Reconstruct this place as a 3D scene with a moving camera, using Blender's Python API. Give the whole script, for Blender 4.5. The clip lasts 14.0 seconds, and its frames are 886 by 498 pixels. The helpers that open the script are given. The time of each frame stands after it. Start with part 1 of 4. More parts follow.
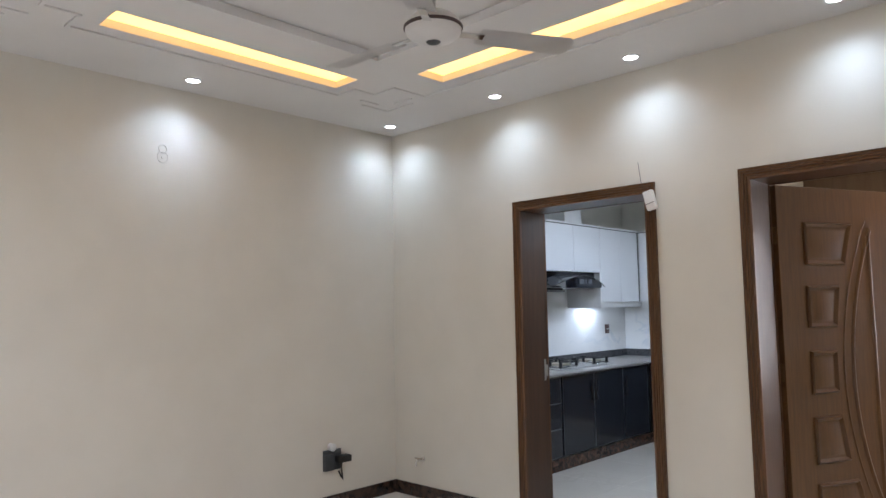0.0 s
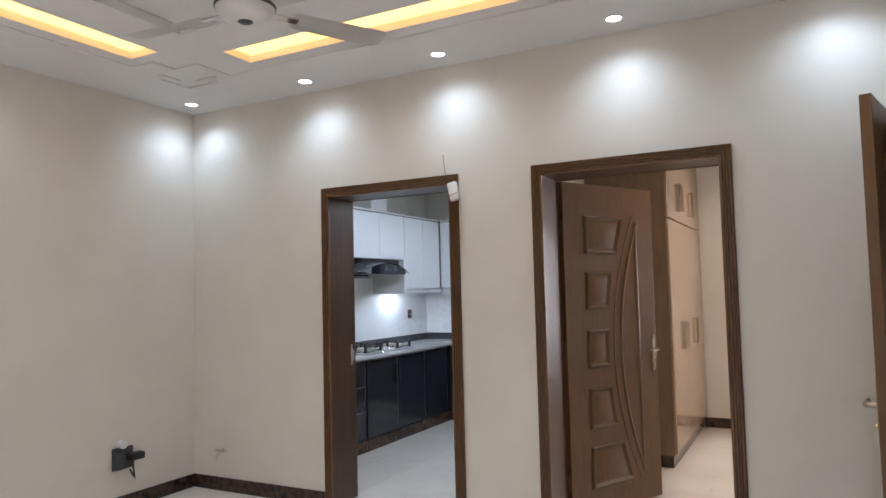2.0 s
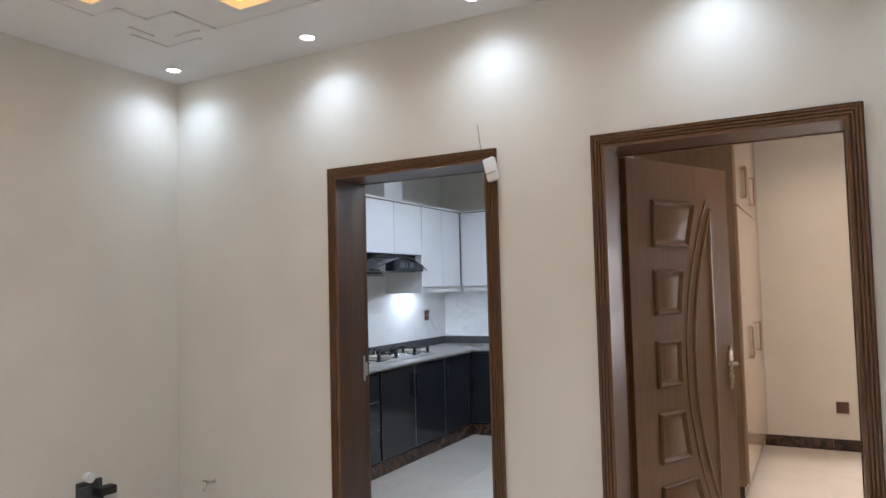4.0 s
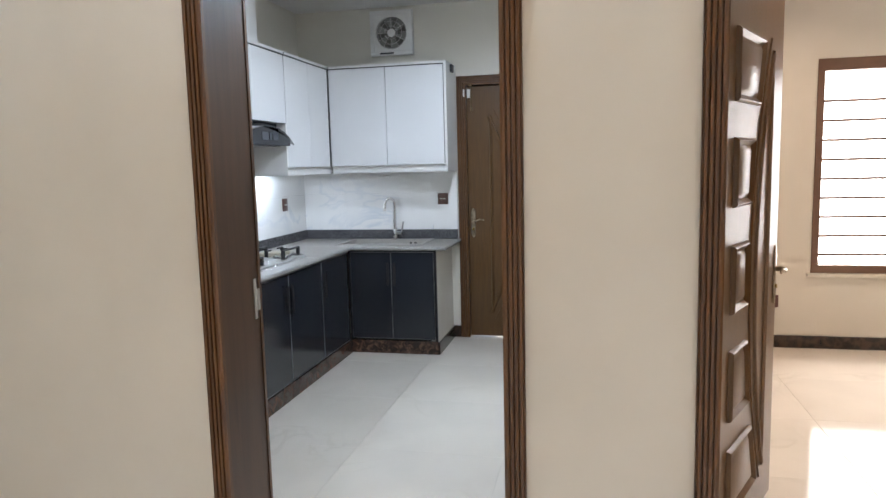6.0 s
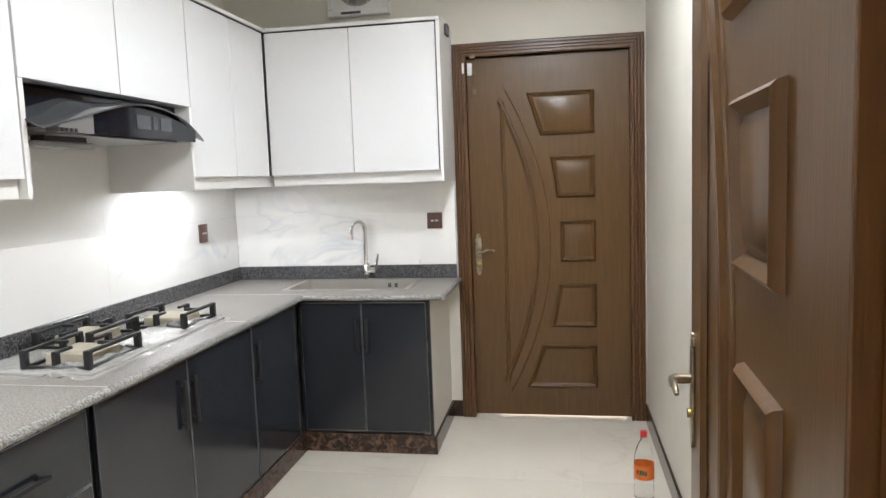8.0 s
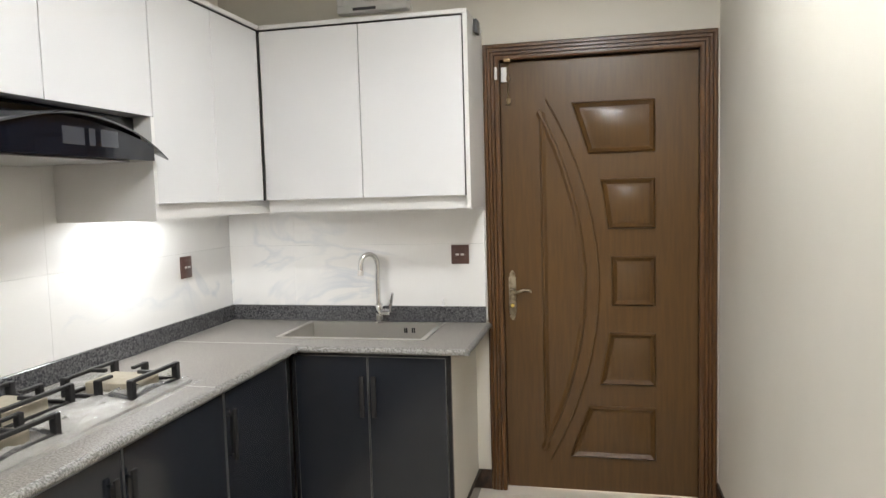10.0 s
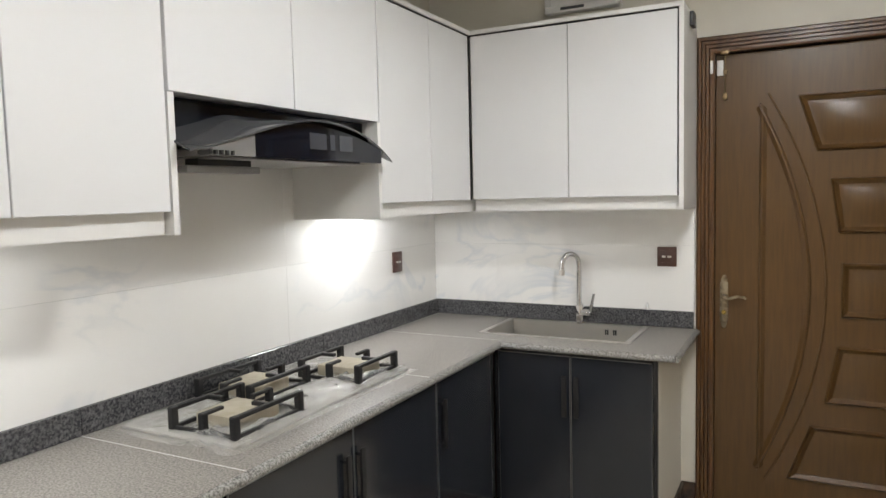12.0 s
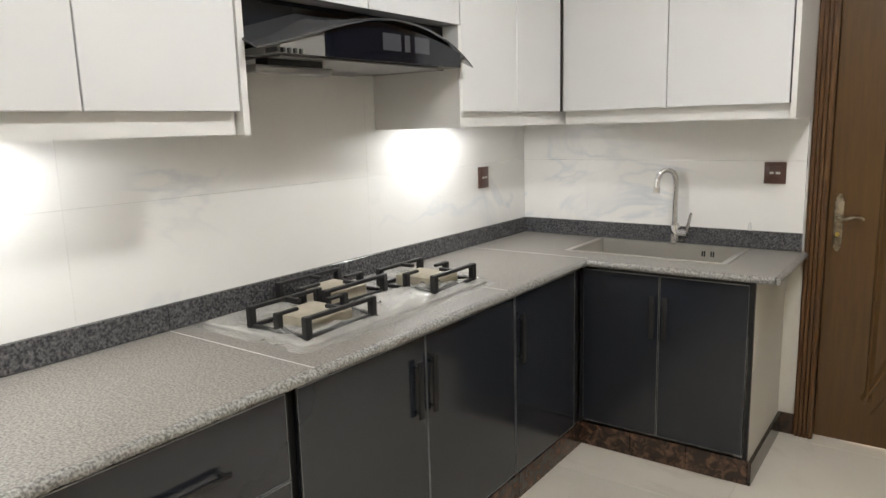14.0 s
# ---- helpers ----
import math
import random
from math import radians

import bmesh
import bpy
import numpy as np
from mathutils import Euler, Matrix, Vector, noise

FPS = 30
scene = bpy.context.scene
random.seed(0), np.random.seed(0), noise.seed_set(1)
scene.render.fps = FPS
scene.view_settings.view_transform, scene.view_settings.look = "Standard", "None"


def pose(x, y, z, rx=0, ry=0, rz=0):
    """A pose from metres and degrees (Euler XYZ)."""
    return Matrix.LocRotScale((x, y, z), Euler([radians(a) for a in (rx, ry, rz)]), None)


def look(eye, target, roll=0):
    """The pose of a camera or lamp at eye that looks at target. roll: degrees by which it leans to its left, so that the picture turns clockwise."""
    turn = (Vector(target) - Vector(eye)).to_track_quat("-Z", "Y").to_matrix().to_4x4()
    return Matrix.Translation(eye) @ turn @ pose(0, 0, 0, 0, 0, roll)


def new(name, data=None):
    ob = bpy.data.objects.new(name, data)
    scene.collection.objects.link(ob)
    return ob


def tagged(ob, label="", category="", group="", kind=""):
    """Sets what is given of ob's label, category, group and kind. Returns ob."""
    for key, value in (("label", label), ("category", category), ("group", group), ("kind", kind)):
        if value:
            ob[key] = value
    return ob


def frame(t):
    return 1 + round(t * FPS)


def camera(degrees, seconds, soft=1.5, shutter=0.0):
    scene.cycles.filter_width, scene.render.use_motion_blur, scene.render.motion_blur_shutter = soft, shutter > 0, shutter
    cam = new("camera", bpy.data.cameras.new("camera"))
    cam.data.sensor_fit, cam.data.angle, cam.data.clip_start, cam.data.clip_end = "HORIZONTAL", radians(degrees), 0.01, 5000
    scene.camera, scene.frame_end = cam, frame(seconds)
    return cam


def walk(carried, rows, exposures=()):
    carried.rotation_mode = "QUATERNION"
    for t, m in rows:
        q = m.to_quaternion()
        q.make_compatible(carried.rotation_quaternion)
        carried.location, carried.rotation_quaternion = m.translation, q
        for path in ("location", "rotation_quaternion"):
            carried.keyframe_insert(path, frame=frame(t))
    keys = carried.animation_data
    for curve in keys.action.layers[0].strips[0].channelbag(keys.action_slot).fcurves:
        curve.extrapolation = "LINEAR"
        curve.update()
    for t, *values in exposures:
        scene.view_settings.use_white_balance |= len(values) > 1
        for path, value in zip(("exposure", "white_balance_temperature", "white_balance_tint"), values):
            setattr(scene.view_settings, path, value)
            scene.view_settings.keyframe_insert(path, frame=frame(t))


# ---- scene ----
cam = camera(65.1, 14.0)
PATH = [
    (0, (-0.181, 0.412, 1.481), (-1.564, 1.848, 1.649), -1.0),
    (0.5, (-0.165, 0.398, 1.487), (-1.347, 2.003, 1.658), -1.0),
    (1, (-0.169, 0.375, 1.501), (-1.203, 2.079, 1.668), -1.0),
    (1.5, (-0.186, 0.343, 1.47), (-1.151, 2.091, 1.583), -1.2),
    (2, (-0.173, 0.341, 1.475), (-1.103, 2.108, 1.594), -1.4),
    (4.5, (-0.95, 1.323, 1.521), (-1.903, 3.078, 1.619), -1.5),
    (5, (-1.257, 1.612, 1.531), (-2.082, 3.424, 1.346), -1.2),
    (5.5, (-1.632, 1.875, 1.505), (-2.207, 3.778, 1.283), -1.1),
    (6, (-1.913, 2.212, 1.499), (-2.348, 4.15, 1.259), -1.4),
    (6.5, (-2.148, 2.639, 1.496), (-2.504, 4.594, 1.265), -1.4),
    (7, (-2.378, 3.045, 1.475), (-2.697, 5.006, 1.25), -1.7),
    (7.5, (-2.44, 3.535, 1.468), (-2.77, 5.496, 1.25), -1.9),
    (10, (-2.533, 4.628, 1.519), (-2.969, 6.573, 1.36), -1.6),
    (10.5, (-2.55, 4.638, 1.512), (-3.129, 6.546, 1.357), -1.6),
    (11, (-2.56, 4.617, 1.525), (-3.222, 6.498, 1.373), -1.5),
    (11.5, (-2.587, 4.586, 1.535), (-3.358, 6.425, 1.378), -1.5),
    (12, (-2.63, 4.568, 1.536), (-3.548, 6.338, 1.381), -1.4),
    (12.5, (-2.637, 4.57, 1.524), (-3.72, 6.245, 1.375), -1.6),
    (13, (-2.636, 4.592, 1.522), (-3.808, 6.205, 1.373), -1.8),
    (13.5, (-2.613, 4.631, 1.505), (-3.794, 6.236, 1.344), -1.8),
    (14, (-2.588, 4.665, 1.459), (-3.749, 6.256, 1.11), -1.6),
]
walk(cam, [(t, look(eye, target, roll)) for t, eye, target, roll in PATH],
     exposures=[(0, 0.02, 6300, 16), (2.2, 0.12, 6350, 17), (4.3, 0.15, 6500, 16), (5.0, 0.4, 6700, 16), (6.0, 0.4, 6700, 15), (7.0, 0.7, 6600, 15), (7.5, 0.93, 7500, 17), (9.8, 0.73, 8500, 18),
               (11, 0.67, 8500, 18), (12.5, 0.41, 8600, 18), (14, 0.42, 8800, 18)])

# ---- world and lights ----
world = bpy.data.worlds.new("world")
scene.world = world
world.use_nodes = True
wn = world.node_tree
sky = wn.nodes.new("ShaderNodeTexSky")
sky.sky_type, sky.sun_disc = "NISHITA", False
sky.sun_elevation, sky.sun_rotation = radians(50), radians(200)
wn.nodes["Background"].inputs["Strength"].default_value = 0.1
wn.links.new(sky.outputs[0], wn.nodes["Background"].inputs[0])

COOL, NEUTRAL, DAYWHITE, WARM = (0.66, 0.83, 1.0), (0.84, 0.90, 1.0), (0.66, 0.82, 1.0), (1.0, 0.76, 0.56)
HALL_SPOT, HALL_FILL, KITCHEN_MAIN, CABINET_SPOT, BED_FILL, WINDOW_LIGHT = 22, 62, 138, 9, 42, 30


def spot(x, y, z, watts, color, size=122, radius=0.05, blend=1.0):
    la = bpy.data.lights.new("lamp", "SPOT")
    la.energy, la.color, la.spot_size, la.spot_blend, la.shadow_soft_size = watts, color, radians(size), blend, radius
    ob = new("lamp", la)
    ob.matrix_world = pose(x, y, z)
    return ob


def area(m, sx, sy, watts, color):
    la = bpy.data.lights.new("lamp", "AREA")
    la.shape, la.size, la.size_y, la.energy, la.color = "RECTANGLE", sx, sy, watts, color
    ob = new("lamp", la)
    ob.matrix_world = m
    return ob


# South lamps are unseen additions; those off the walls run stronger as fill.
HALL_LAMPS = [(-4.25, 4.055), (-3.165, 4.055), (-2.13, 4.055), (-1.045, 4.055), (0.0, 4.055), (-4.25, 2.40), (-4.25, 0.75),
              (-3.165, 0.75), (-2.13, 0.75), (-1.045, 0.75), (0.0, 2.40),
              (0.0, 0.75), (-4.25, -0.9), (-3.165, -0.9), (-2.13, -0.9), (-1.045, -0.9), (0.0, -0.9)]
for lx, ly in HALL_LAMPS:
    by_wall = lx < -4.2 or ly > 4.0
    spot(lx, ly, 2.915, HALL_SPOT if by_wall else HALL_FILL, COOL if by_wall else NEUTRAL, 146, 0.06)
# First lamp follows the cabinet's shadow edge; the second, unseen, is added fill.
KITCHEN_LAMPS = [(-2.55, 6.25), (-2.55, 5.05)]
for (lx, ly), share in zip(KITCHEN_LAMPS, (1.0, 0.5)):
    spot(lx, ly, 2.825, KITCHEN_MAIN * share, DAYWHITE, 176, 0.16, 0.6)
CABINET_LAMPS = [(-4.29, 7.14), (-4.29, 5.25)]
for lx, ly in CABINET_LAMPS:
    spot(lx, ly, 1.455, CABINET_SPOT, DAYWHITE, 178, 0.06, 0.15)
# Assumed lamps, none in view, added to light the bedroom warmly.
BED_FILL_LAMPS = [(-0.6, 5.3), (0.9, 5.3), (-0.6, 7.2), (0.9, 7.2)]
for lx, ly in BED_FILL_LAMPS:
    spot(lx, ly, 2.825, BED_FILL, WARM, 150, 0.06)
area(pose(0.5, 8.22, 1.42, -90, 0, 0), 1.5, 1.5, WINDOW_LIGHT, (0.95, 0.97, 1.0))

# ---- materials ----


def material(name, color, rough=0.5, metal=0.0, dark=None, scale=8.0, stretch=(1, 1, 1), bump=0.0, bump_scale=60.0, detail=6.0, spread=0.0,
             coat=0.0, low=0.35, high=0.65, random_tint=0.0, distort=0.0):
    """A Principled material: two-scale noise between dark and color, fine bump, uneven gloss."""
    m = bpy.data.materials.new(name)
    m.use_nodes = True
    n, l = m.node_tree.nodes, m.node_tree.links
    p = n["Principled BSDF"]
    p.inputs["Roughness"].default_value, p.inputs["Metallic"].default_value = rough, metal
    p.inputs["Coat Weight"].default_value = coat
    p.inputs["Coat Roughness"].default_value = 0.12
    dark = dark or tuple(c * 0.93 for c in color)
    tc, mp = n.new("ShaderNodeTexCoord"), n.new("ShaderNodeMapping")
    mp.inputs["Scale"].default_value = stretch
    l.new(tc.outputs["Object"], mp.inputs[0])
    tex = n.new("ShaderNodeTexNoise")
    tex.inputs["Scale"].default_value, tex.inputs["Detail"].default_value = scale, detail
    tex.inputs["Distortion"].default_value = distort
    l.new(mp.outputs[0], tex.inputs["Vector"])
    big = n.new("ShaderNodeTexNoise")
    big.inputs["Scale"].default_value, big.inputs["Detail"].default_value = 1.3, 3.0
    l.new(tc.outputs["Object"], big.inputs["Vector"])
    ramp = n.new("ShaderNodeMapRange")
    ramp.inputs["From Min"].default_value, ramp.inputs["From Max"].default_value = low, high
    l.new(tex.outputs["Fac"], ramp.inputs["Value"])
    mix = n.new("ShaderNodeMix")
    mix.data_type = "RGBA"
    mix.inputs["A"].default_value, mix.inputs["B"].default_value = (*dark, 1), (*color, 1)
    l.new(ramp.outputs[0], mix.inputs["Factor"])
    hsv = n.new("ShaderNodeHueSaturation")
    l.new(mix.outputs["Result"], hsv.inputs["Color"])
    val = n.new("ShaderNodeMapRange")
    val.inputs["To Min"].default_value, val.inputs["To Max"].default_value = 0.95, 1.05
    l.new(big.outputs["Fac"], val.inputs["Value"])
    if random_tint:
        info, add = n.new("ShaderNodeObjectInfo"), n.new("ShaderNodeMath")
        add.operation = "MULTIPLY_ADD"
        add.inputs[1].default_value = random_tint
        l.new(info.outputs["Random"], add.inputs[0])
        l.new(val.outputs[0], add.inputs[2])
        l.new(add.outputs[0], hsv.inputs["Value"])
    else:
        l.new(val.outputs[0], hsv.inputs["Value"])
    l.new(hsv.outputs[0], p.inputs["Base Color"])
    rr = n.new("ShaderNodeMapRange")
    rr.inputs["To Min"].default_value, rr.inputs["To Max"].default_value = rough * 0.85, min(1, rough * 1.15 + spread)
    l.new(big.outputs["Fac"], rr.inputs["Value"])
    l.new(rr.outputs[0], p.inputs["Roughness"])
    if bump:
        fine, bp = n.new("ShaderNodeTexNoise"), n.new("ShaderNodeBump")
        fine.inputs["Scale"].default_value, fine.inputs["Detail"].default_value = bump_scale, 4.0
        l.new(mp.outputs[0], fine.inputs["Vector"])
        bp.inputs["Strength"].default_value, bp.inputs["Distance"].default_value = bump, 0.004
        l.new(fine.outputs["Fac"], bp.inputs["Height"])
        l.new(bp.outputs[0], p.inputs["Normal"])
    return m


def glowing(name, color, strength):
    m = bpy.data.materials.new(name)
    m.use_nodes = True
    p = m.node_tree.nodes["Principled BSDF"]
    p.inputs["Base Color"].default_value = (0.8, 0.8, 0.8, 1)
    p.inputs["Emission Color"].default_value, p.inputs["Emission Strength"].default_value = (*color, 1), strength
    return m


def glass(name, color, rough=0.02, ior=1.45):
    m = bpy.data.materials.new(name)
    m.use_nodes = True
    p = m.node_tree.nodes["Principled BSDF"]
    p.inputs["Base Color"].default_value = (*color, 1)
    p.inputs["Transmission Weight"].default_value, p.inputs["Roughness"].default_value, p.inputs["IOR"].default_value = 1, rough, ior
    return m


def veined(name, base, vein, scale, rough, random_tint=0.0):
    """Polished marble-look porcelain: soft drifting veins over a light ground."""
    m = material(name, base, rough, dark=tuple(c * 0.95 for c in base), scale=2.2, stretch=(1, 1.0, 1), random_tint=random_tint)
    n, l = m.node_tree.nodes, m.node_tree.links
    p = n["Principled BSDF"]
    tc, mp = n.new("ShaderNodeTexCoord"), n.new("ShaderNodeMapping")
    mp.inputs["Rotation"].default_value, mp.inputs["Scale"].default_value = (0.7, 0.5, 0.6), (1, 1, 2.2)
    geo = n.new("ShaderNodeNewGeometry")
    l.new(geo.outputs["Position"], mp.inputs[0])
    tex = n.new("ShaderNodeTexNoise")
    tex.inputs["Scale"].default_value, tex.inputs["Detail"].default_value, tex.inputs["Distortion"].default_value = scale, 5.0, 1.2
    l.new(mp.outputs[0], tex.inputs["Vector"])
    ramp = n.new("ShaderNodeValToRGB")
    e = ramp.color_ramp.elements
    e[0].position, e[0].color = 0.47, (0, 0, 0, 1)
    e[1].position, e[1].color = 0.505, (0.8, 0.8, 0.8, 1)
    e2 = ramp.color_ramp.elements.new(0.55)
    e2.color = (0, 0, 0, 1)
    l.new(tex.outputs["Fac"], ramp.inputs[0])
    patch = n.new("ShaderNodeTexNoise")
    patch.inputs["Scale"].default_value = 1.7
    l.new(geo.outputs["Position"], patch.inputs["Vector"])
    cut = n.new("ShaderNodeMapRange")
    cut.inputs["From Min"].default_value, cut.inputs["From Max"].default_value = 0.48, 0.66
    l.new(patch.outputs["Fac"], cut.inputs["Value"])
    mul = n.new("ShaderNodeMath")
    mul.operation = "MULTIPLY"
    l.new(ramp.outputs[0], mul.inputs[0])
    l.new(cut.outputs[0], mul.inputs[1])
    src = p.inputs["Base Color"].links[0].from_socket
    mix = n.new("ShaderNodeMix")
    mix.data_type = "RGBA"
    l.new(src, mix.inputs["A"])
    mix.inputs["B"].default_value = (*vein, 1)
    l.new(mul.outputs[0], mix.inputs["Factor"])
    l.new(mix.outputs["Result"], p.inputs["Base Color"])
    return m


PAINT = material("cream_wall_paint", (0.67, 0.64, 0.572), 0.42, dark=(0.645, 0.615, 0.547), scale=3, bump=0.06, bump_scale=180, spread=0.1)
PAINT_BED = PAINT
CEILING = material("white_ceiling_paint", (0.70, 0.69, 0.68), 0.6, dark=(0.68, 0.67, 0.66), scale=3, bump=0.04, bump_scale=150)
FLOOR = veined("polished_cream_porcelain", (0.74, 0.69, 0.61), (0.67, 0.62, 0.54), 2.2, 0.09, 0.04)
WALL_GROUT = material("white_grout", (0.74, 0.73, 0.71), 0.7, scale=40)
GROUT = material("pale_grout", (0.62, 0.59, 0.53), 0.8, scale=40)
SKIRT = material("dark_marble", (0.055, 0.032, 0.022), 0.14, dark=(0.018, 0.012, 0.010), scale=22, stretch=(1, 1, 1), low=0.4, high=0.62, detail=9, random_tint=0.3)
PLINTH = material("brown_fossil_marble", (0.16, 0.085, 0.055), 0.16, dark=(0.028, 0.015, 0.011), scale=26, low=0.45, high=0.68, detail=10, distort=1.2, random_tint=0.2)
WOOD = material("stained_door_wood", (0.112, 0.053, 0.0155), 0.31, dark=(0.086, 0.040, 0.012), scale=11, stretch=(6, 6, 0.5), bump=0.08, bump_scale=40)
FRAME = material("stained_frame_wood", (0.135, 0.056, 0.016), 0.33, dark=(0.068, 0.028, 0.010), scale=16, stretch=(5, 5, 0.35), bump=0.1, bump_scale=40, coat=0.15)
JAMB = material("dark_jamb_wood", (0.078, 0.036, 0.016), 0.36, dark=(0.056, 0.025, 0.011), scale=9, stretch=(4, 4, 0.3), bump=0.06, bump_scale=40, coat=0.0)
TILE = veined("white_marble_tile", (0.82, 0.81, 0.79), (0.56, 0.60, 0.64), 1.3, 0.1)
GRANITE = material("grey_granite_top", (0.38, 0.352, 0.32), 0.4, dark=(0.125, 0.115, 0.105), scale=170, low=0.32, high=0.64, detail=12, bump=0.05, bump_scale=200)
GRANITE_RAW = material("rough_granite_edge", (0.42, 0.41, 0.39), 0.45, dark=(0.14, 0.138, 0.13), scale=150, low=0.38, high=0.62, detail=5, bump=0.7, bump_scale=150)
GRANITE_DARK = material("dark_granite_upstand", (0.15, 0.15, 0.153), 0.22, dark=(0.03, 0.03, 0.035), scale=130, low=0.38, high=0.70, detail=9)
WHITE_LAC = material("white_lacquer", (0.74, 0.745, 0.755), 0.16, scale=2, dark=(0.72, 0.725, 0.735), coat=0.3)
WHITE_SIDE = material("white_laminate", (0.76, 0.755, 0.74), 0.4, scale=3)
SLATE = material("slate_grey_lacquer", (0.018, 0.021, 0.028), 0.16, dark=(0.016, 0.019, 0.025), scale=3, coat=0.2)
BLACK = material("black_carcass_and_gap_shade", (0.006, 0.006, 0.007), 0.45, scale=10)
EDGE = material("aluminium_edge", (0.30, 0.31, 0.32), 0.4, 0.8, scale=20)
HANDLE = material("matt_black_metal", (0.008, 0.008, 0.009), 0.6, 0.0, scale=30)
IRON = material("black_cast_iron", (0.014, 0.014, 0.015), 0.55, 0.2, scale=60, bump=0.25, bump_scale=220)
STEEL = material("brushed_steel", (0.68, 0.645, 0.60), 0.30, 0.85, scale=40, stretch=(1, 14, 14), dark=(0.64, 0.62, 0.59))
CHROME = material("chrome", (0.80, 0.80, 0.81), 0.07, 1.0, scale=5)
BRONZE = material("antique_brass", (0.40, 0.345, 0.265), 0.3, 1.0, dark=(0.22, 0.18, 0.13), scale=30, low=0.4, high=0.6)
PULL = material("brushed_taupe_metal", (0.26, 0.20, 0.14), 0.4, 0.6, scale=40)
KEY_BRASS = material("polished_brass", (0.66, 0.50, 0.18), 0.25, 1.0, scale=30)
BOLT = material("dull_brass", (0.20, 0.14, 0.08), 0.4, 0.9, scale=40)
HOOD_GLASS = material("smoked_black_glass", (0.06, 0.062, 0.066), 0.08, scale=4)
HOOD_BODY = material("hood_black_panel", (0.004, 0.006, 0.011), 0.06, scale=6)
HOOD_GREY = material("hood_grey_metal", (0.27, 0.265, 0.26), 0.35, 0.5, scale=30)
DISPLAY = material("display_with_reflection", (0.055, 0.06, 0.07), 0.1, scale=9)
PLASTIC = material("white_plastic", (0.76, 0.76, 0.75), 0.35, scale=8)
BROWN_PL = material("brown_switch_plate", (0.10, 0.045, 0.036), 0.3, scale=10)
BROWN_DK = material("dark_brown_plastic", (0.035, 0.017, 0.014), 0.35, scale=10)
GREY_PL = material("dark_grey_plastic", (0.05, 0.055, 0.06), 0.45, scale=14)
BLACK_PL = material("black_rubber", (0.012, 0.012, 0.012), 0.5, scale=14)
FOAM = material("beige_packing_foam", (0.50, 0.45, 0.36), 0.8, dark=(0.42, 0.37, 0.28), scale=20, bump=0.3, bump_scale=90)
HOB_TOP = material("wrapped_hob_plate", (0.37, 0.355, 0.33), 0.3, dark=(0.27, 0.26, 0.24), scale=16, bump=0.3, bump_scale=30, coat=0.3)
FILM = glass("crumpled_clear_film", (0.96, 0.955, 0.94), 0.17, 1.3)
FILM.node_tree.nodes["Principled BSDF"].inputs["Transmission Weight"].default_value = 0.86
PET = glass("clear_bottle_plastic", (0.97, 0.985, 0.98), 0.03, 1.06)
ORANGE = material("orange_label", (0.75, 0.16, 0.03), 0.4, scale=12)
GREEN = material("dark_green_print", (0.02, 0.07, 0.03), 0.4, scale=12)
RED = material("red_cap", (0.55, 0.02, 0.02), 0.35, scale=12)
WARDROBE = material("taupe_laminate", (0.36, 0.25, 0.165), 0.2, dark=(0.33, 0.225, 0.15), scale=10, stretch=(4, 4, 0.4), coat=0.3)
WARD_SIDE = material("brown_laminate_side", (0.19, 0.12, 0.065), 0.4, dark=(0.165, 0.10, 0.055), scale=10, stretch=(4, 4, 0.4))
GRILLE = material("brown_painted_steel", (0.15, 0.085, 0.055), 0.4, 0.3, scale=20)
WIN_FRAME = material("brown_aluminium", (0.17, 0.10, 0.068), 0.4, 0.3, scale=20)
PANE = glass("window_pane", (1, 1, 1), 0.0, 1.05)
LENS = glowing("downlight_lens", (0.92, 0.96, 1.0), 14)
LED = glowing("warm_led_panel", (1.0, 0.56, 0.12), 2.1)
COVE = material("cove_white_paint", (0.80, 0.72, 0.62), 0.6, scale=3)
OUTSIDE = glowing("glowing_outside_backdrop", (1.0, 0.97, 0.90), 1.5)
FANW = material("white_fan_enamel", (0.62, 0.61, 0.60), 0.3, scale=8)
FAN_TRIM = material("dark_fan_trim", (0.05, 0.03, 0.03), 0.4, scale=8)

# ---- builders ----


def bx(bm, x0, x1, y0, y1, z0, z1, bevel=0.0, seg=2):
    vs = bmesh.ops.create_cube(bm, size=1, matrix=Matrix.Translation(((x0 + x1) / 2, (y0 + y1) / 2, (z0 + z1) / 2)) @ Matrix.Diagonal((abs(x1 - x0), abs(y1 - y0), abs(z1 - z0), 1)))["verts"]
    if bevel:
        es = {e for v in vs for e in v.link_edges}
        bmesh.ops.bevel(bm, geom=list(es), offset=bevel, segments=seg, affect="EDGES", profile=0.5)
    return bm


def box(*a, **k):
    return bx(bmesh.new(), *a, **k)


def cyl(bm, x, y, z, r, h, axis="z", seg=24, r2=None):
    turn = {"z": Matrix(), "x": Matrix.Rotation(radians(90), 4, "Y"), "y": Matrix.Rotation(radians(-90), 4, "X")}[axis]
    bmesh.ops.create_cone(bm, cap_ends=True, segments=seg, radius1=r, radius2=r if r2 is None else r2, depth=h,
                          matrix=Matrix.Translation((x, y, z)) @ turn)
    return bm


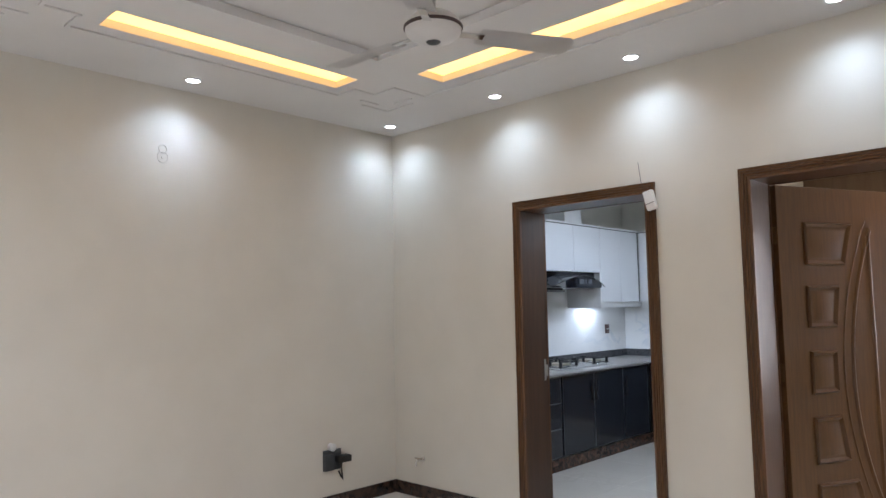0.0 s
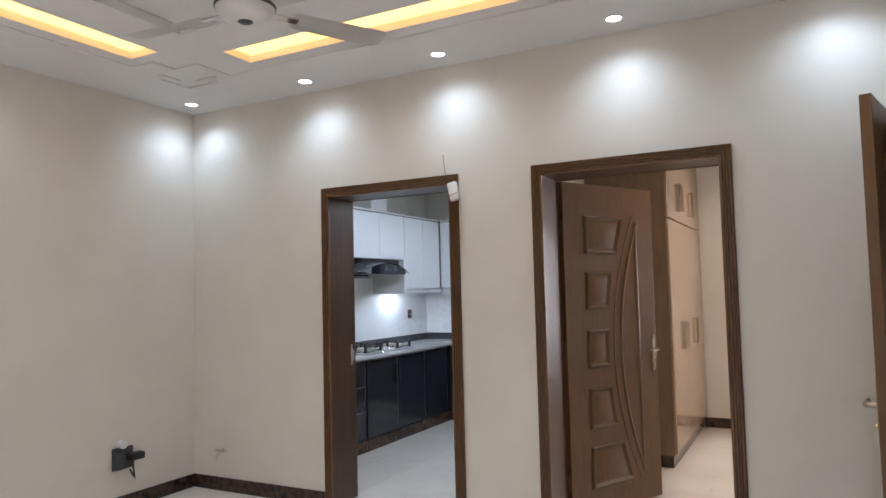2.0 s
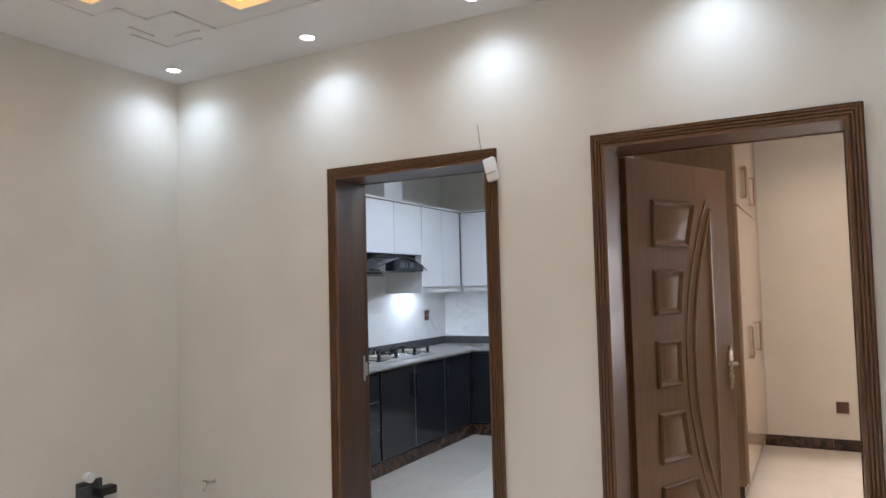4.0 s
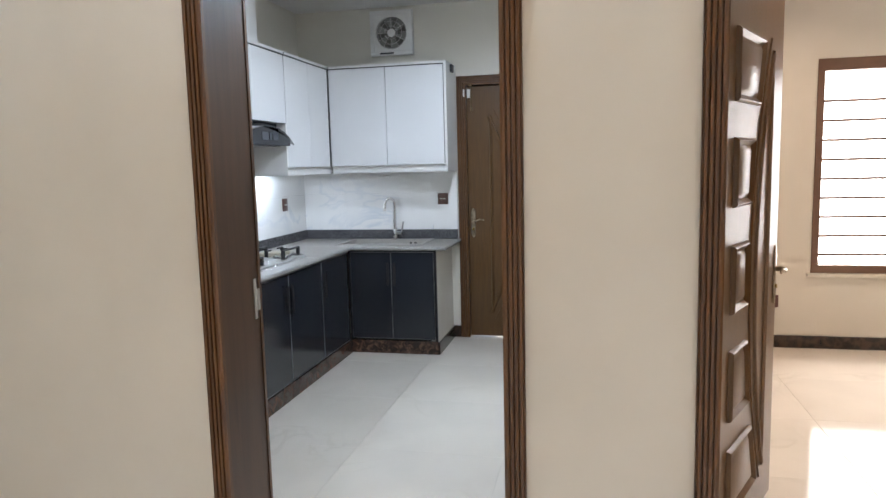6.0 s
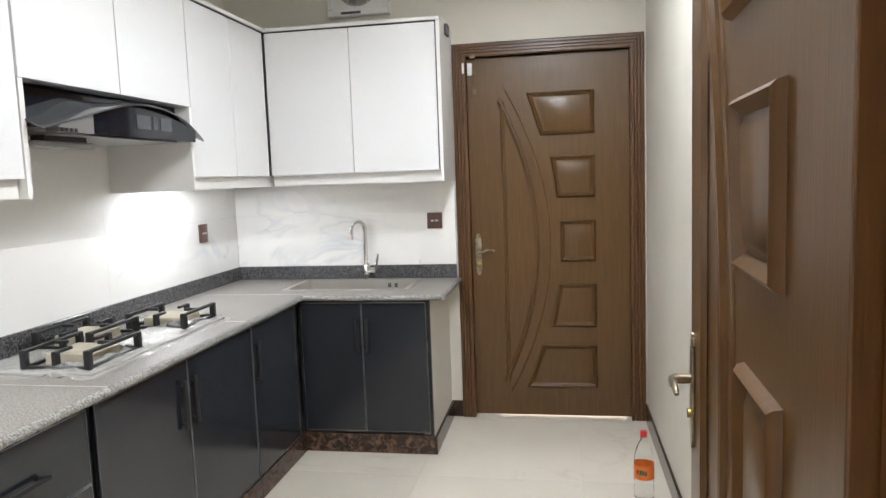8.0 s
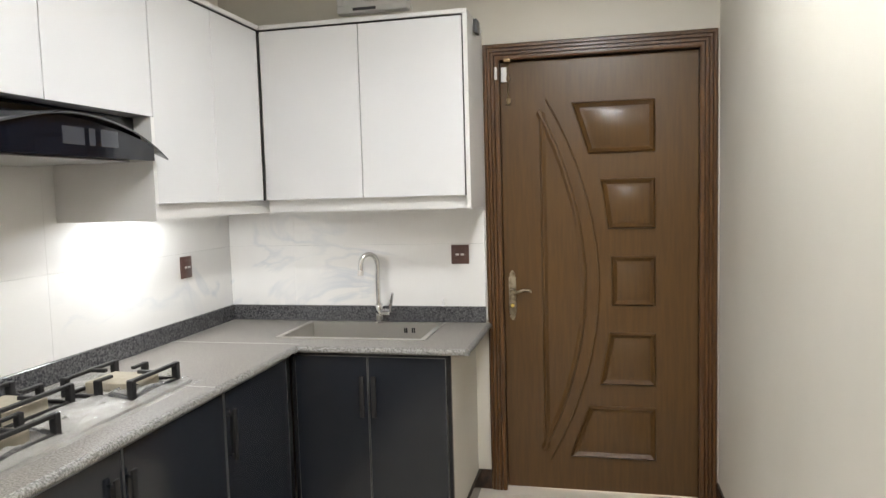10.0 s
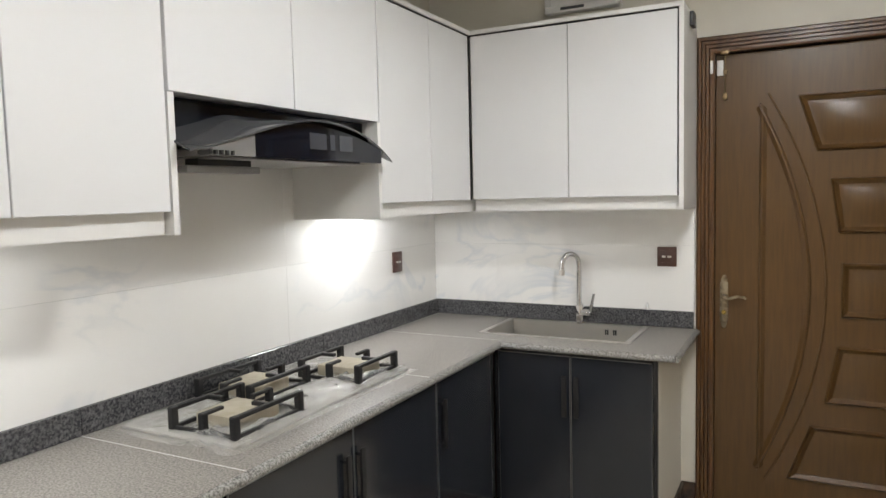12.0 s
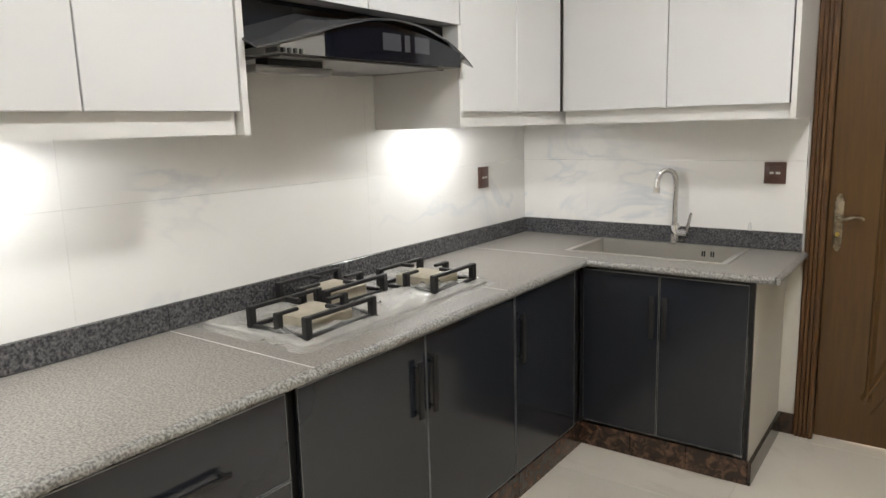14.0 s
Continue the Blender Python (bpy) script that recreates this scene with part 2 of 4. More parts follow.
def tube(bm, pts, r, seg=10):
    """A round bar along a line of points."""
    pts = [Vector(p) for p in pts]
    rings, up = [], Vector((0.31, 0.17, 0.93))
    for i, p in enumerate(pts):
        d = (pts[min(i + 1, len(pts) - 1)] - pts[max(i - 1, 0)]).normalized()
        if i == 0:
            up = d.orthogonal().normalized()
        up = (up - d * up.dot(d)).normalized()
        a = up.copy()
        b = d.cross(a).normalized()
        rr = r[i] if isinstance(r, (list, tuple)) else r
        rings.append([bm.verts.new(p + rr * (math.cos(2 * math.pi * k / seg) * a + math.sin(2 * math.pi * k / seg) * b)) for k in range(seg)])
    for a, b in zip(rings, rings[1:]):
        for k in range(seg):
            bm.faces.new((a[k], a[(k + 1) % seg], b[(k + 1) % seg], b[k]))
    bm.faces.new(rings[0])
    bm.faces.new(list(reversed(rings[-1])))
    return bm


def revolve(bm, profile, x=0, y=0, seg=28):
    """A turned body from (radius, height) pairs round the upright through x, y."""
    rings = [[bm.verts.new((x + r * math.cos(2 * math.pi * k / seg), y + r * math.sin(2 * math.pi * k / seg), z)) for k in range(seg)] for r, z in profile]
    for a, b in zip(rings, rings[1:]):
        for k in range(seg):
            bm.faces.new((a[k], a[(k + 1) % seg], b[(k + 1) % seg], b[k]))
    return bm


def mesh_of(name, bm, mat, smooth=False):
    bmesh.ops.recalc_face_normals(bm, faces=bm.faces)
    me = bpy.data.meshes.new(name)
    bm.to_mesh(me)
    bm.free()
    me.materials.append(mat)
    if smooth:
        me.polygons.foreach_set("use_smooth", [True] * len(me.polygons))
        me.set_sharp_from_angle(angle=radians(40))
    return me


def part(name, bm, mat, parent, label="", smooth=True):
    ob = new(name, mesh_of(name, bm, mat, smooth))
    ob.parent = parent
    return tagged(ob, label)


def thing(name, label, category, m=None, group="", kind=""):
    ob = new(name)
    ob.empty_display_size = 0.1
    ob.matrix_world = m or Matrix()
    return tagged(ob, label, category, group, kind)


def solid(name, bm, mat, label, category, group="", kind="", smooth=True):
    return tagged(new(name, mesh_of(name, bm, mat, smooth)), label, category, group, kind)


def structure(name, bm, mat, label, category):
    return solid(name, bm, mat, label, category, kind="structure", smooth=False)


# ---- setting: walls, ceilings ----
HX0, HX1, HY0, HY1 = -4.49, 0.24, -1.4, 4.29      # hall
KX0, KX1, KY0, KY1 = -4.49, -1.98, 4.55, 8.06      # kitchen
BX0, BX1, BY0, BY1 = -1.86, 2.6, 4.55, 8.03        # bedroom
HC, KC = 2.93, 2.84
TOP = 3.2


def wall_y(name, x0, x1, y0, y1, holes, label, mat=PAINT):
    """A wall that runs along x with rectangular holes (x0, x1, z0, z1)."""
    bm = bmesh.new()
    at = x0
    for a, b, z0, z1 in sorted(holes):
        bx(bm, at, a, y0, y1, -0.05, TOP)
        if z0 > 0:
            bx(bm, a, b, y0, y1, -0.05, z0)
        bx(bm, a, b, y0, y1, z1, TOP)
        at = b
    bx(bm, at, x1, y0, y1, -0.05, TOP)
    return structure(name, bm, mat, label, "wall")


KD, BD, D2 = (-3.148, -2.191, 2.151), (-1.568, -0.569, 2.151), (-3.0, -2.065, 2.16)
wall_y("wall_north", -4.72, 2.83, HY1, KY0, [(KD[0] - 0.03, KD[1] + 0.03, 0, KD[2] + 0.03), (BD[0] - 0.03, BD[1] + 0.03, 0, BD[2] + 0.03)],
       "cream painted wall with two wooden doorways")
structure("wall_west", box(-4.72, HX0, HY0 - 0.23, HY1, -0.05, TOP), PAINT, "cream painted living room wall, plain", "wall")
structure("wall_south", box(-4.72, 0.47, HY0 - 0.23, HY0, -0.05, TOP), PAINT, "cream painted living room wall, plain", "wall")
bm = box(HX1, 0.47, HY0, 3.35, -0.05, TOP)
bx(bm, HX1, 0.47, 4.18, HY1, -0.05, TOP)
bx(bm, HX1, 0.47, 3.35, 4.18, 2.15, TOP)
bx(bm, 0.45, 0.47, 3.35, 4.18, -0.05, 2.15)
structure("wall_east", bm, PAINT, "cream painted living room wall with a doorway", "wall")
structure("wall_kitchen_west", box(-4.72, KX0, KY0, KY1, -0.05, TOP), PAINT, "cream painted kitchen wall behind the cabinets", "wall")
wall_y("wall_kitchen_north", -4.72, KX1, KY1, 8.26, [(D2[0] - 0.03, D2[1] + 0.03, 0, D2[2] + 0.03)], "cream painted kitchen end wall")
structure("wall_kitchen_east", box(KX1, BX0, KY0, 8.26, -0.05, TOP), PAINT, "cream painted wall between kitchen and bedroom", "wall")
WIN = (-0.30, 1.30, 0.60, 2.22)
wall_y("wall_bedroom_north", BX0, 2.83, BY1, 8.26, [WIN], "warm cream bedroom wall with a window", PAINT_BED)
structure("wall_bedroom_east", box(BX1, 2.83, BY0, 8.26, -0.05, TOP), PAINT_BED, "warm cream bedroom wall, plain", "wall")

# hall ceiling: a dropped border with two long light slots and a raised middle
SLOTS = [(-3.77, -3.535, 1.66, 3.15), (-3.21, -1.05, 3.345, 3.58), (-0.725, -0.49, 1.66, 3.15), (-3.21, -1.05, 1.22, 1.455)]
TRAY = (-3.2, -1.06, 1.78, 3.02)
xs = sorted({HX0, HX1, *[v for s in SLOTS for v in s[:2]], *TRAY[:2]})
ys = sorted({HY0, HY1, *[v for s in SLOTS for v in s[2:]], *TRAY[2:]})
bm = bmesh.new()
for a, b in zip(xs, xs[1:]):
    for c, d in zip(ys, ys[1:]):
        mx, my = (a + b) / 2, (c + d) / 2
        if not any(s[0] < mx < s[1] and s[2] < my < s[3] for s in SLOTS + [TRAY]):
            bx(bm, a, b, c, d, HC, HC + 0.05)
bx(bm, HX0, HX1, HY0, HY1, HC + 0.055, TOP)
structure("ceiling", bm, CEILING, "white plaster false ceiling with recessed light slots", "ceiling")
structure("ceiling_kitchen", box(KX0, KX1, KY0, KY1, KC, TOP), CEILING, "plain white kitchen ceiling", "ceiling")
structure("ceiling_bedroom", box(BX0, BX1, BY0, BY1, KC, TOP), CEILING, "plain white bedroom ceiling", "ceiling")
for s in SLOTS:
    cove = thing("cove_light", "glowing warm orange light slot in the false ceiling", "ceiling light", group="ceiling light slots")
    part("led_panel", box(s[0] + 0.004, s[1] - 0.004, s[2] + 0.004, s[3] - 0.004, HC + 0.046, HC + 0.053), LED, cove, "glowing warm panel", smooth=False)
    bm = bmesh.new()
    bx(bm, s[0], s[0] + 0.003, s[2], s[3], HC + 0.001, HC + 0.045)
    bx(bm, s[1] - 0.003, s[1], s[2], s[3], HC + 0.001, HC + 0.045)
    bx(bm, s[0] + 0.003, s[1] - 0.003, s[2], s[2] + 0.003, HC + 0.001, HC + 0.045)
    bx(bm, s[0] + 0.003, s[1] - 0.003, s[3] - 0.003, s[3], HC + 0.001, HC + 0.045)
    part("slot_lining", bm, COVE, cove, smooth=False)


def moulding(pts):
    bm = bmesh.new()
    for (xa, ya), (xb, yb) in zip(pts, pts[1:]):
        bx(bm, min(xa, xb) - 0.011, max(xa, xb) + 0.011, min(ya, yb) - 0.011, max(ya, yb) + 0.011, HC - 0.010, HC + 0.002, 0.003, 1)
    return bm


CX, CY = -2.13, 2.40


def mirrored(pts):
    return [[(CX + sx * (x - CX), CY + sy * (y - CY)) for x, y in pts] for sx in (1, -1) for sy in (1, -1)]


STRIPS = mirrored([(-3.88, 2.40), (-3.88, 3.25), (-3.70, 3.25), (-3.70, 3.42), (-3.50, 3.42)]) + mirrored([(-2.13, 3.70), (-3.50, 3.70), (-3.50, 3.42)]) \
    + mirrored([(-3.94, 3.52), (-3.94, 3.75), (-3.68, 3.75)]) + mirrored([(-3.86, 3.44), (-3.86, 3.58)]) + mirrored([(-3.75, 3.66), (-3.60, 3.66)])
for pts in STRIPS:
    structure("trim", moulding(pts), CEILING, "thin white plaster moulding strip on the ceiling", "moulding")

# ---- doors ----


def casing(o, h, y, side, width=0.063):
    """A fluted architrave round an opening from x=o[0] to o[1], h high, on the face y; side -1 looks to -y."""
    w = width / 0.074
    prof = [(-0.004, 0.0), (-0.004, 0.018)]
    for k in range(4):
        c = 0.010 + k * 0.0175
        prof += [(c - 0.006, 0.022), (c + 0.004, 0.022), (c + 0.0065, 0.012), (c + 0.0085, 0.012)]
    prof += [(0.074, 0.016), (0.074, 0.0)]
    bm = bmesh.new()
    rows = []
    for d, p in prof:
        d *= w
        yy = y + side * p
        rows.append([bm.verts.new(v) for v in ((o[0] - d, yy, 0.002), (o[0] - d, yy, h + d), (o[1] + d, yy, h + d), (o[1] + d, yy, 0.002))])
    for a, b in zip(rows, rows[1:]):
        for k in range(3):
            bm.faces.new((a[k], a[k + 1], b[k + 1], b[k]))
    return bm


ARC = 0.86


def panels():
    """Outlines (u from the hinge, z) of the embossed fields of a leaf."""
    rows = [(1.94, 1.69, 0.584, 0.507), (1.57, 1.327, 0.452, 0.417), (1.195, 0.95, 0.402, 0.402), (0.82, 0.557, 0.412, 0.462), (0.45, 0.185, 0.514, 0.609)]
    out = [[(0.195, b), (lb, b), (lt, t), (0.195, t)] for t, b, lt, lb in rows]
    arc = [(0.735 - 0.215 * (1 - (k / 12) ** 2), 1.06 + ARC * k / 12) for k in range(-12, 13)]
    out.append([(0.738, 1.06 - ARC)] + arc + [(0.738, 1.06 + ARC)])
    return out


def inset(poly, d):
    """The outline moved inwards by d."""
    n, out = len(poly), []
    area2 = sum(poly[i][0] * poly[(i + 1) % n][1] - poly[(i + 1) % n][0] * poly[i][1] for i in range(n))
    sgn = 1 if area2 > 0 else -1
    for i in range(n):
        p0, p1, p2 = Vector(poly[i - 1]), Vector(poly[i]), Vector(poly[(i + 1) % n])
        e1, e2 = (p1 - p0), (p2 - p1)
        if e1.length < 1e-6 or e2.length < 1e-6:
            out.append(tuple(p1))
            continue
        n1 = Vector((-e1.y, e1.x)).normalized() * sgn
        n2 = Vector((-e2.y, e2.x)).normalized() * sgn
        b = n1 + n2
        k = d / max(0.35, b.length_squared / 2)
        out.append(tuple(p1 + b * k))
    return out


def raised_panel(poly, y, side):
    bm = bmesh.new()
    levels = [(0.0, -0.001), (0.003, 0.011), (0.010, 0.017), (0.027, 0.001), (0.031, 0.001), (0.047, 0.010)]
    rings = [[bm.verts.new((u, y + side * h, z)) for u, z in inset(poly, d)] for d, h in levels]
    n = len(poly)
    for a, b in zip(rings, rings[1:]):
        for k in range(n):
            bm.faces.new((a[k], a[(k + 1) % n], b[(k + 1) % n], b[k]))
    bm.faces.new(rings[-1])
    return bm


def crescent(poly, y, side):
    bm = bmesh.new()
    levels = [(0.0, -0.001), (0.006, 0.010), (0.014, 0.012), (0.030, 0.002)]
    rings = [[bm.verts.new((u, y + side * h, z)) for u, z in inset(poly, d)] for d, h in levels]
    n = len(poly)
    for a, b in zip(rings, rings[1:]):
        for k in range(n):
            bm.faces.new((a[k], a[(k + 1) % n], b[(k + 1) % n], b[k]))
    tube(bm, [(0.705 - 0.245 * (1 - (k / 12) ** 2), y + side * 0.001, 1.06 + 0.90 * k / 12) for k in range(-12, 13)], 0.005, 6)
    return bm


LEAF_W, LEAF_H, LEAF_T = 0.926, 2.15, 0.04


def lever_handle(leaf, y, side, u=0.885):
    """An ornate plate with a curved lever; the lever points to the hinge."""
    bm = bmesh.new()
    bx(bm, u - 0.018, u + 0.018, y, y + side * 0.007, 0.905, 1.095, 0.004)
    for z, r in ((1.105, 0.014), (1.118, 0.008), (0.895, 0.014), (0.882, 0.008)):
        cyl(bm, u, y + side * 0.003, z, r, 0.006, "y", 16)
    plate = part("handle_plate", bm, BRONZE, leaf, "antique brass door plate")
    bm = bmesh.new()
    cyl(bm, u, y + side * 0.022, 1.025, 0.011, 0.04, "y", 16)
    part("lever", tube(bm, [(u, y + side * 0.044, 1.025), (u - 0.03, y + side * 0.047, 1.022), (u - 0.06, y + side * 0.048, 1.032), (u - 0.088, y + side * 0.048, 1.030), (u - 0.10, y + side * 0.047, 1.022)],
                       [0.009, 0.008, 0.007, 0.007, 0.005], 10), BRONZE, plate)
    part("key_cylinder", cyl(bmesh.new(), u, y + side * 0.009, 0.95, 0.010, 0.009, "y", 16), KEY_BRASS, plate, "bright brass key cylinder")


def door_leaf(parent, m, sides=(-1, 1)):
    """A moulded leaf in its own frame: hinge at u=0, u along x, faces at y=0 and y=LEAF_T."""
    leaf = part("leaf", box(0, LEAF_W, 0, LEAF_T, 0.012, LEAF_H, 0.003), WOOD, parent, smooth=False)
    leaf.matrix_local = m
    for side in sides:
        y = 0.0 if side < 0 else LEAF_T
        for k, poly in enumerate(panels()):
            part("embossed_panel", crescent(poly, y, side) if k == 5 else raised_panel(poly, y, side), WOOD, leaf)
        lever_handle(leaf, y, side)
    for z in (0.25, 1.08, 1.86):
        bm = bmesh.new()
        cyl(bm, -0.004, -0.004, z, 0.007, 0.10, "z", 12)
        bx(bm, -0.002, 0.0, 0.002, 0.032, z - 0.05, z + 0.05)
        part("hinge", bm, BOLT, leaf)
    return leaf


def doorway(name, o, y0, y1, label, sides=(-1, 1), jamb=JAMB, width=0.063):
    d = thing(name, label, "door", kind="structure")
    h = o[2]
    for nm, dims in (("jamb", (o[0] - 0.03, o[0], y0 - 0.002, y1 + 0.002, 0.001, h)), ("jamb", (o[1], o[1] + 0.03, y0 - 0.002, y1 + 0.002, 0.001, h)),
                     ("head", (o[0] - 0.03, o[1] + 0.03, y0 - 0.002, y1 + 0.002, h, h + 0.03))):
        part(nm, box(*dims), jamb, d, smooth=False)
    if -1 in sides:
        part("architrave", casing(o, h, y0 - 0.002, -1, width), FRAME, d, "fluted brown wooden architrave", smooth=False)
    if 1 in sides:
        part("architrave", casing(o, h, y1 + 0.002, 1, width), FRAME, d, "fluted brown wooden architrave", smooth=False)
    return d


dk = doorway("door_1", KD, HY1, KY0, "brown moulded kitchen door standing wide open in a fluted frame")
door_leaf(dk, pose(-2.220, 4.575, 0, 0, 0, 87.8) @ Matrix.Diagonal((1, -1, 1, 1)))
bm = box(KD[0], KD[0] + 0.003, 4.515, 4.535, 0.95, 1.10, 0.001)
bx(bm, KD[0], KD[0] + 0.006, 4.535, 4.553, 0.98, 1.06, 0.002)
part("strike_plate", bm, STEEL, dk, "steel strike plate")
db = doorway("door_2", BD, HY1, BY0, "brown moulded bedroom door standing half open in a fluted frame")
door_leaf(db, pose(-1.578, 4.60, 0, 0, 0, 65.5) @ Matrix.Diagonal((1, -1, 1, 1)))
d2 = doorway("door_3", D2, KY1, 8.26, "closed brown moulded kitchen back door in a fluted frame", sides=(-1,), width=0.074)
door_leaf(d2, pose(D2[1] - 0.004, 8.118, 0, 0, 0, 180), sides=(1,))
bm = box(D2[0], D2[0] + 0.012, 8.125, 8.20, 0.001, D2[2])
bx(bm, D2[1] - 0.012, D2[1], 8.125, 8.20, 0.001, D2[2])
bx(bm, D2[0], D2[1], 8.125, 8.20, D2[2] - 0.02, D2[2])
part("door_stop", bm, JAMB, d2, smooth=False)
bm = tube(bmesh.new(), [(-2.955, 8.066, 1.94), (-2.955, 8.066, 2.15)], 0.004, 8)
bx(bm, -2.966, -2.944, 8.062, 8.078, 1.945, 1.975, 0.002)
bx(bm, -2.966, -2.944, 8.062, 8.078, 2.06, 2.08, 0.002)
bx(bm, -2.972, -2.938, 8.035, 8.06, 2.145, 2.165, 0.003)
part("tower_bolt", bm, BOLT, d2, "brass sliding bolt")
part("sensor", box(-2.99, -2.962, 8.060, 8.078, 2.055, 2.125, 0.003), PLASTIC, d2, "white magnetic alarm contact")
part("sensor", box(-3.016, -3.003, 8.020, 8.036, 2.062, 2.122, 0.003), PLASTIC, d2, "white magnetic alarm contact")
d4 = thing("door_4", "brown wooden side door standing ajar in the living room", "door", kind="structure")
door_leaf(d4, pose(0.225, 4.16, 0, 0, 0, -103))

# ---- windows ----
w = thing("window_1", "bright bedroom window with brown frame and horizontal security bars", "window", kind="structure")
bm = bmesh.new()
for a in ((WIN[0], WIN[1], WIN[2], WIN[2] + 0.06), (WIN[0], WIN[1], WIN[3] - 0.09, WIN[3]), (WIN[0], WIN[0] + 0.05, WIN[2] + 0.06, WIN[3] - 0.09), (WIN[1] - 0.05, WIN[1], WIN[2] + 0.06, WIN[3] - 0.09)):
    bx(bm, a[0], a[1], 8.02, 8.12, a[2], a[3], 0.003)
part("window_frame", bm, WIN_FRAME, w, "brown aluminium frame", smooth=False)
part("window_sill", box(WIN[0] - 0.03, WIN[1] + 0.03, 8.0, 8.10, WIN[2] - 0.03, WIN[2] - 0.002, 0.004), PAINT, w, smooth=False)
for k in range(9):
    z = WIN[2] + 0.135 + k * 0.147
    part("grille_bar", cyl(bmesh.new(), (WIN[0] + WIN[1]) / 2, 8.09, z, 0.010, WIN[1] - WIN[0] - 0.09, "x", 10), GRILLE, w)
for a, b in ((WIN[0] + 0.05, 0.5), (0.5, WIN[1] - 0.05)):
    p = part("pane", box(a, b, 8.17, 8.176, WIN[2] + 0.03, WIN[3] - 0.05), PANE, w, smooth=False)
    p.visible_shadow = False
# Glowing sheet added in place of the bright daylight view outside.
structure("backdrop", box(-3.0, 4.5, 9.6, 9.65, -0.2, 4.2), OUTSIDE, "glowing pale backdrop outside the window, stands in for daylight", "backdrop")

# ---- kitchen cabinets ----


def slab_door(parent, front, a, b, z0, z1, mat, axis, edge=None, name="door"):
    """A slab door on the plane front; axis x: the plane looks to +x and a..b runs along y; axis y: it looks to -y and a..b runs along x."""
    g = 0.002
    if axis == "x":
        d = part(name, box(front - 0.018, front, a + g, b - g, z0, z1, 0.0015, 1), mat, parent, smooth=False)
    else:
        d = part(name, box(a + g, b - g, front, front + 0.018, z0, z1, 0.0015, 1), mat, parent, smooth=False)
    if edge:
        bm = bmesh.new()
        for p, q, r, s in ((a + g, a + g + 0.002, z0, z1), (b - g - 0.002, b - g, z0, z1), (a + g + 0.003, b - g - 0.003, z1 - 0.003, z1), (a + g + 0.003, b - g - 0.003, z0, z0 + 0.003)):
            if axis == "x":
                bx(bm, front - 0.004, front + 0.0012, p, q, r, s)
            else:
                bx(bm, p, q, front - 0.0012, front + 0.004, r, s)
        part("edge_strip", bm, edge, d, "thin aluminium edging", smooth=False)
    return d


def bar_handle(door, front, c, z0, z1, axis, flat=False):
    bm = bmesh.new()
    if axis == "x" and flat:
        bx(bm, front + 0.018, front + 0.028, c - 0.10, c + 0.10, z0, z0 + 0.012, 0.002)
        bx(bm, front, front + 0.018, c - 0.09, c - 0.08, z0 + 0.001, z0 + 0.011)
        bx(bm, front, front + 0.018, c + 0.08, c + 0.09, z0 + 0.001, z0 + 0.011)
    elif axis == "x":
        bx(bm, front + 0.012, front + 0.022, c - 0.011, c + 0.011, z0, z1, 0.003)
        for z in (z0 + 0.015, z1 - 0.025):
            bx(bm, front, front + 0.016, c - 0.005, c + 0.005, z, z + 0.01)
    else:
        bx(bm, c - 0.011, c + 0.011, front - 0.022, front - 0.012, z0, z1, 0.003)
        for z in (z0 + 0.015, z1 - 0.025):
            bx(bm, c - 0.005, c + 0.005, front - 0.016, front, z, z + 0.01)
    part("handle", bm, HANDLE, door, "matt black bar handle")


FX = -3.85   # front of the lower doors on the hob side
for name, a, b, kind, pulls in (("base_cabinet", 4.56, 5.10, "door", (5.05,)), ("base_cabinet", 5.10, 5.745, "drawers", ()), ("base_cabinet", 5.745, 6.835, "pair", (6.238, 6.312)),
                                ("base_cabinet", 6.835, 7.425, "door", (6.875,))):
    c = thing(name, {"drawers": "slate grey drawer cabinet with black bar handles under the worktop", "pair": "slate grey two-door base cabinet below the gas hob",
                     "door": "slate grey single-door base cabinet under the worktop"}[kind], "kitchen cabinet", group="base cabinets")
    part("body", box(-4.47, FX - 0.02, a + 0.001, b - 0.001, 0.11, 0.841), BLACK, c, "black carcass", smooth=False)
    if kind == "pair":
        for p, q, h in ((5.76, 6.288, pulls[0]), (6.288, 6.832, pulls[1])):
            bar_handle(slab_door(c, FX, p, q, 0.125, 0.830, SLATE, "x", EDGE), FX, h, 0.575, 0.76, "x")
    elif kind == "drawers":
        for z0, z1 in ((0.125, 0.372), (0.376, 0.600), (0.604, 0.830)):
            bar_handle(slab_door(c, FX, a + 0.002, 5.728, z0, z1, SLATE, "x", EDGE, "drawer"), FX, 5.44, (z0 + z1) / 2 - 0.015, 0, "x", True)
    else:
        bar_handle(slab_door(c, FX, a + 0.002, b - (0.075 if b > 7 else 0.002), 0.125, 0.830, SLATE, "x", EDGE), FX, pulls[0], 0.565, 0.757, "x")
c = thing("base_cabinet", "slate grey two-door sink cabinet with black bar handles", "kitchen cabinet", group="base cabinets")
part("body", box(-3.868, -3.203, 7.462, 8.03, 0.11, 0.62), BLACK, c, "black carcass", smooth=False)
bm = box(-3.868, -3.853, 7.441, 7.461, 0.11, 0.841)
bx(bm, -3.162, -3.146, 7.441, 7.461, 0.11, 0.841)
bx(bm, -3.853, -3.162, 7.446, 7.461, 0.62, 0.841)
part("face_frame", bm, BLACK, c, "black face frame", smooth=False)
for a, b, h in ((-3.852, -3.513, -3.538), (-3.513, -3.164, -3.484)):
    bar_handle(slab_door(c, 7.44, a, b, 0.125, 0.826, SLATE, "y", EDGE), 7.44, h, 0.56, 0.742, "y")
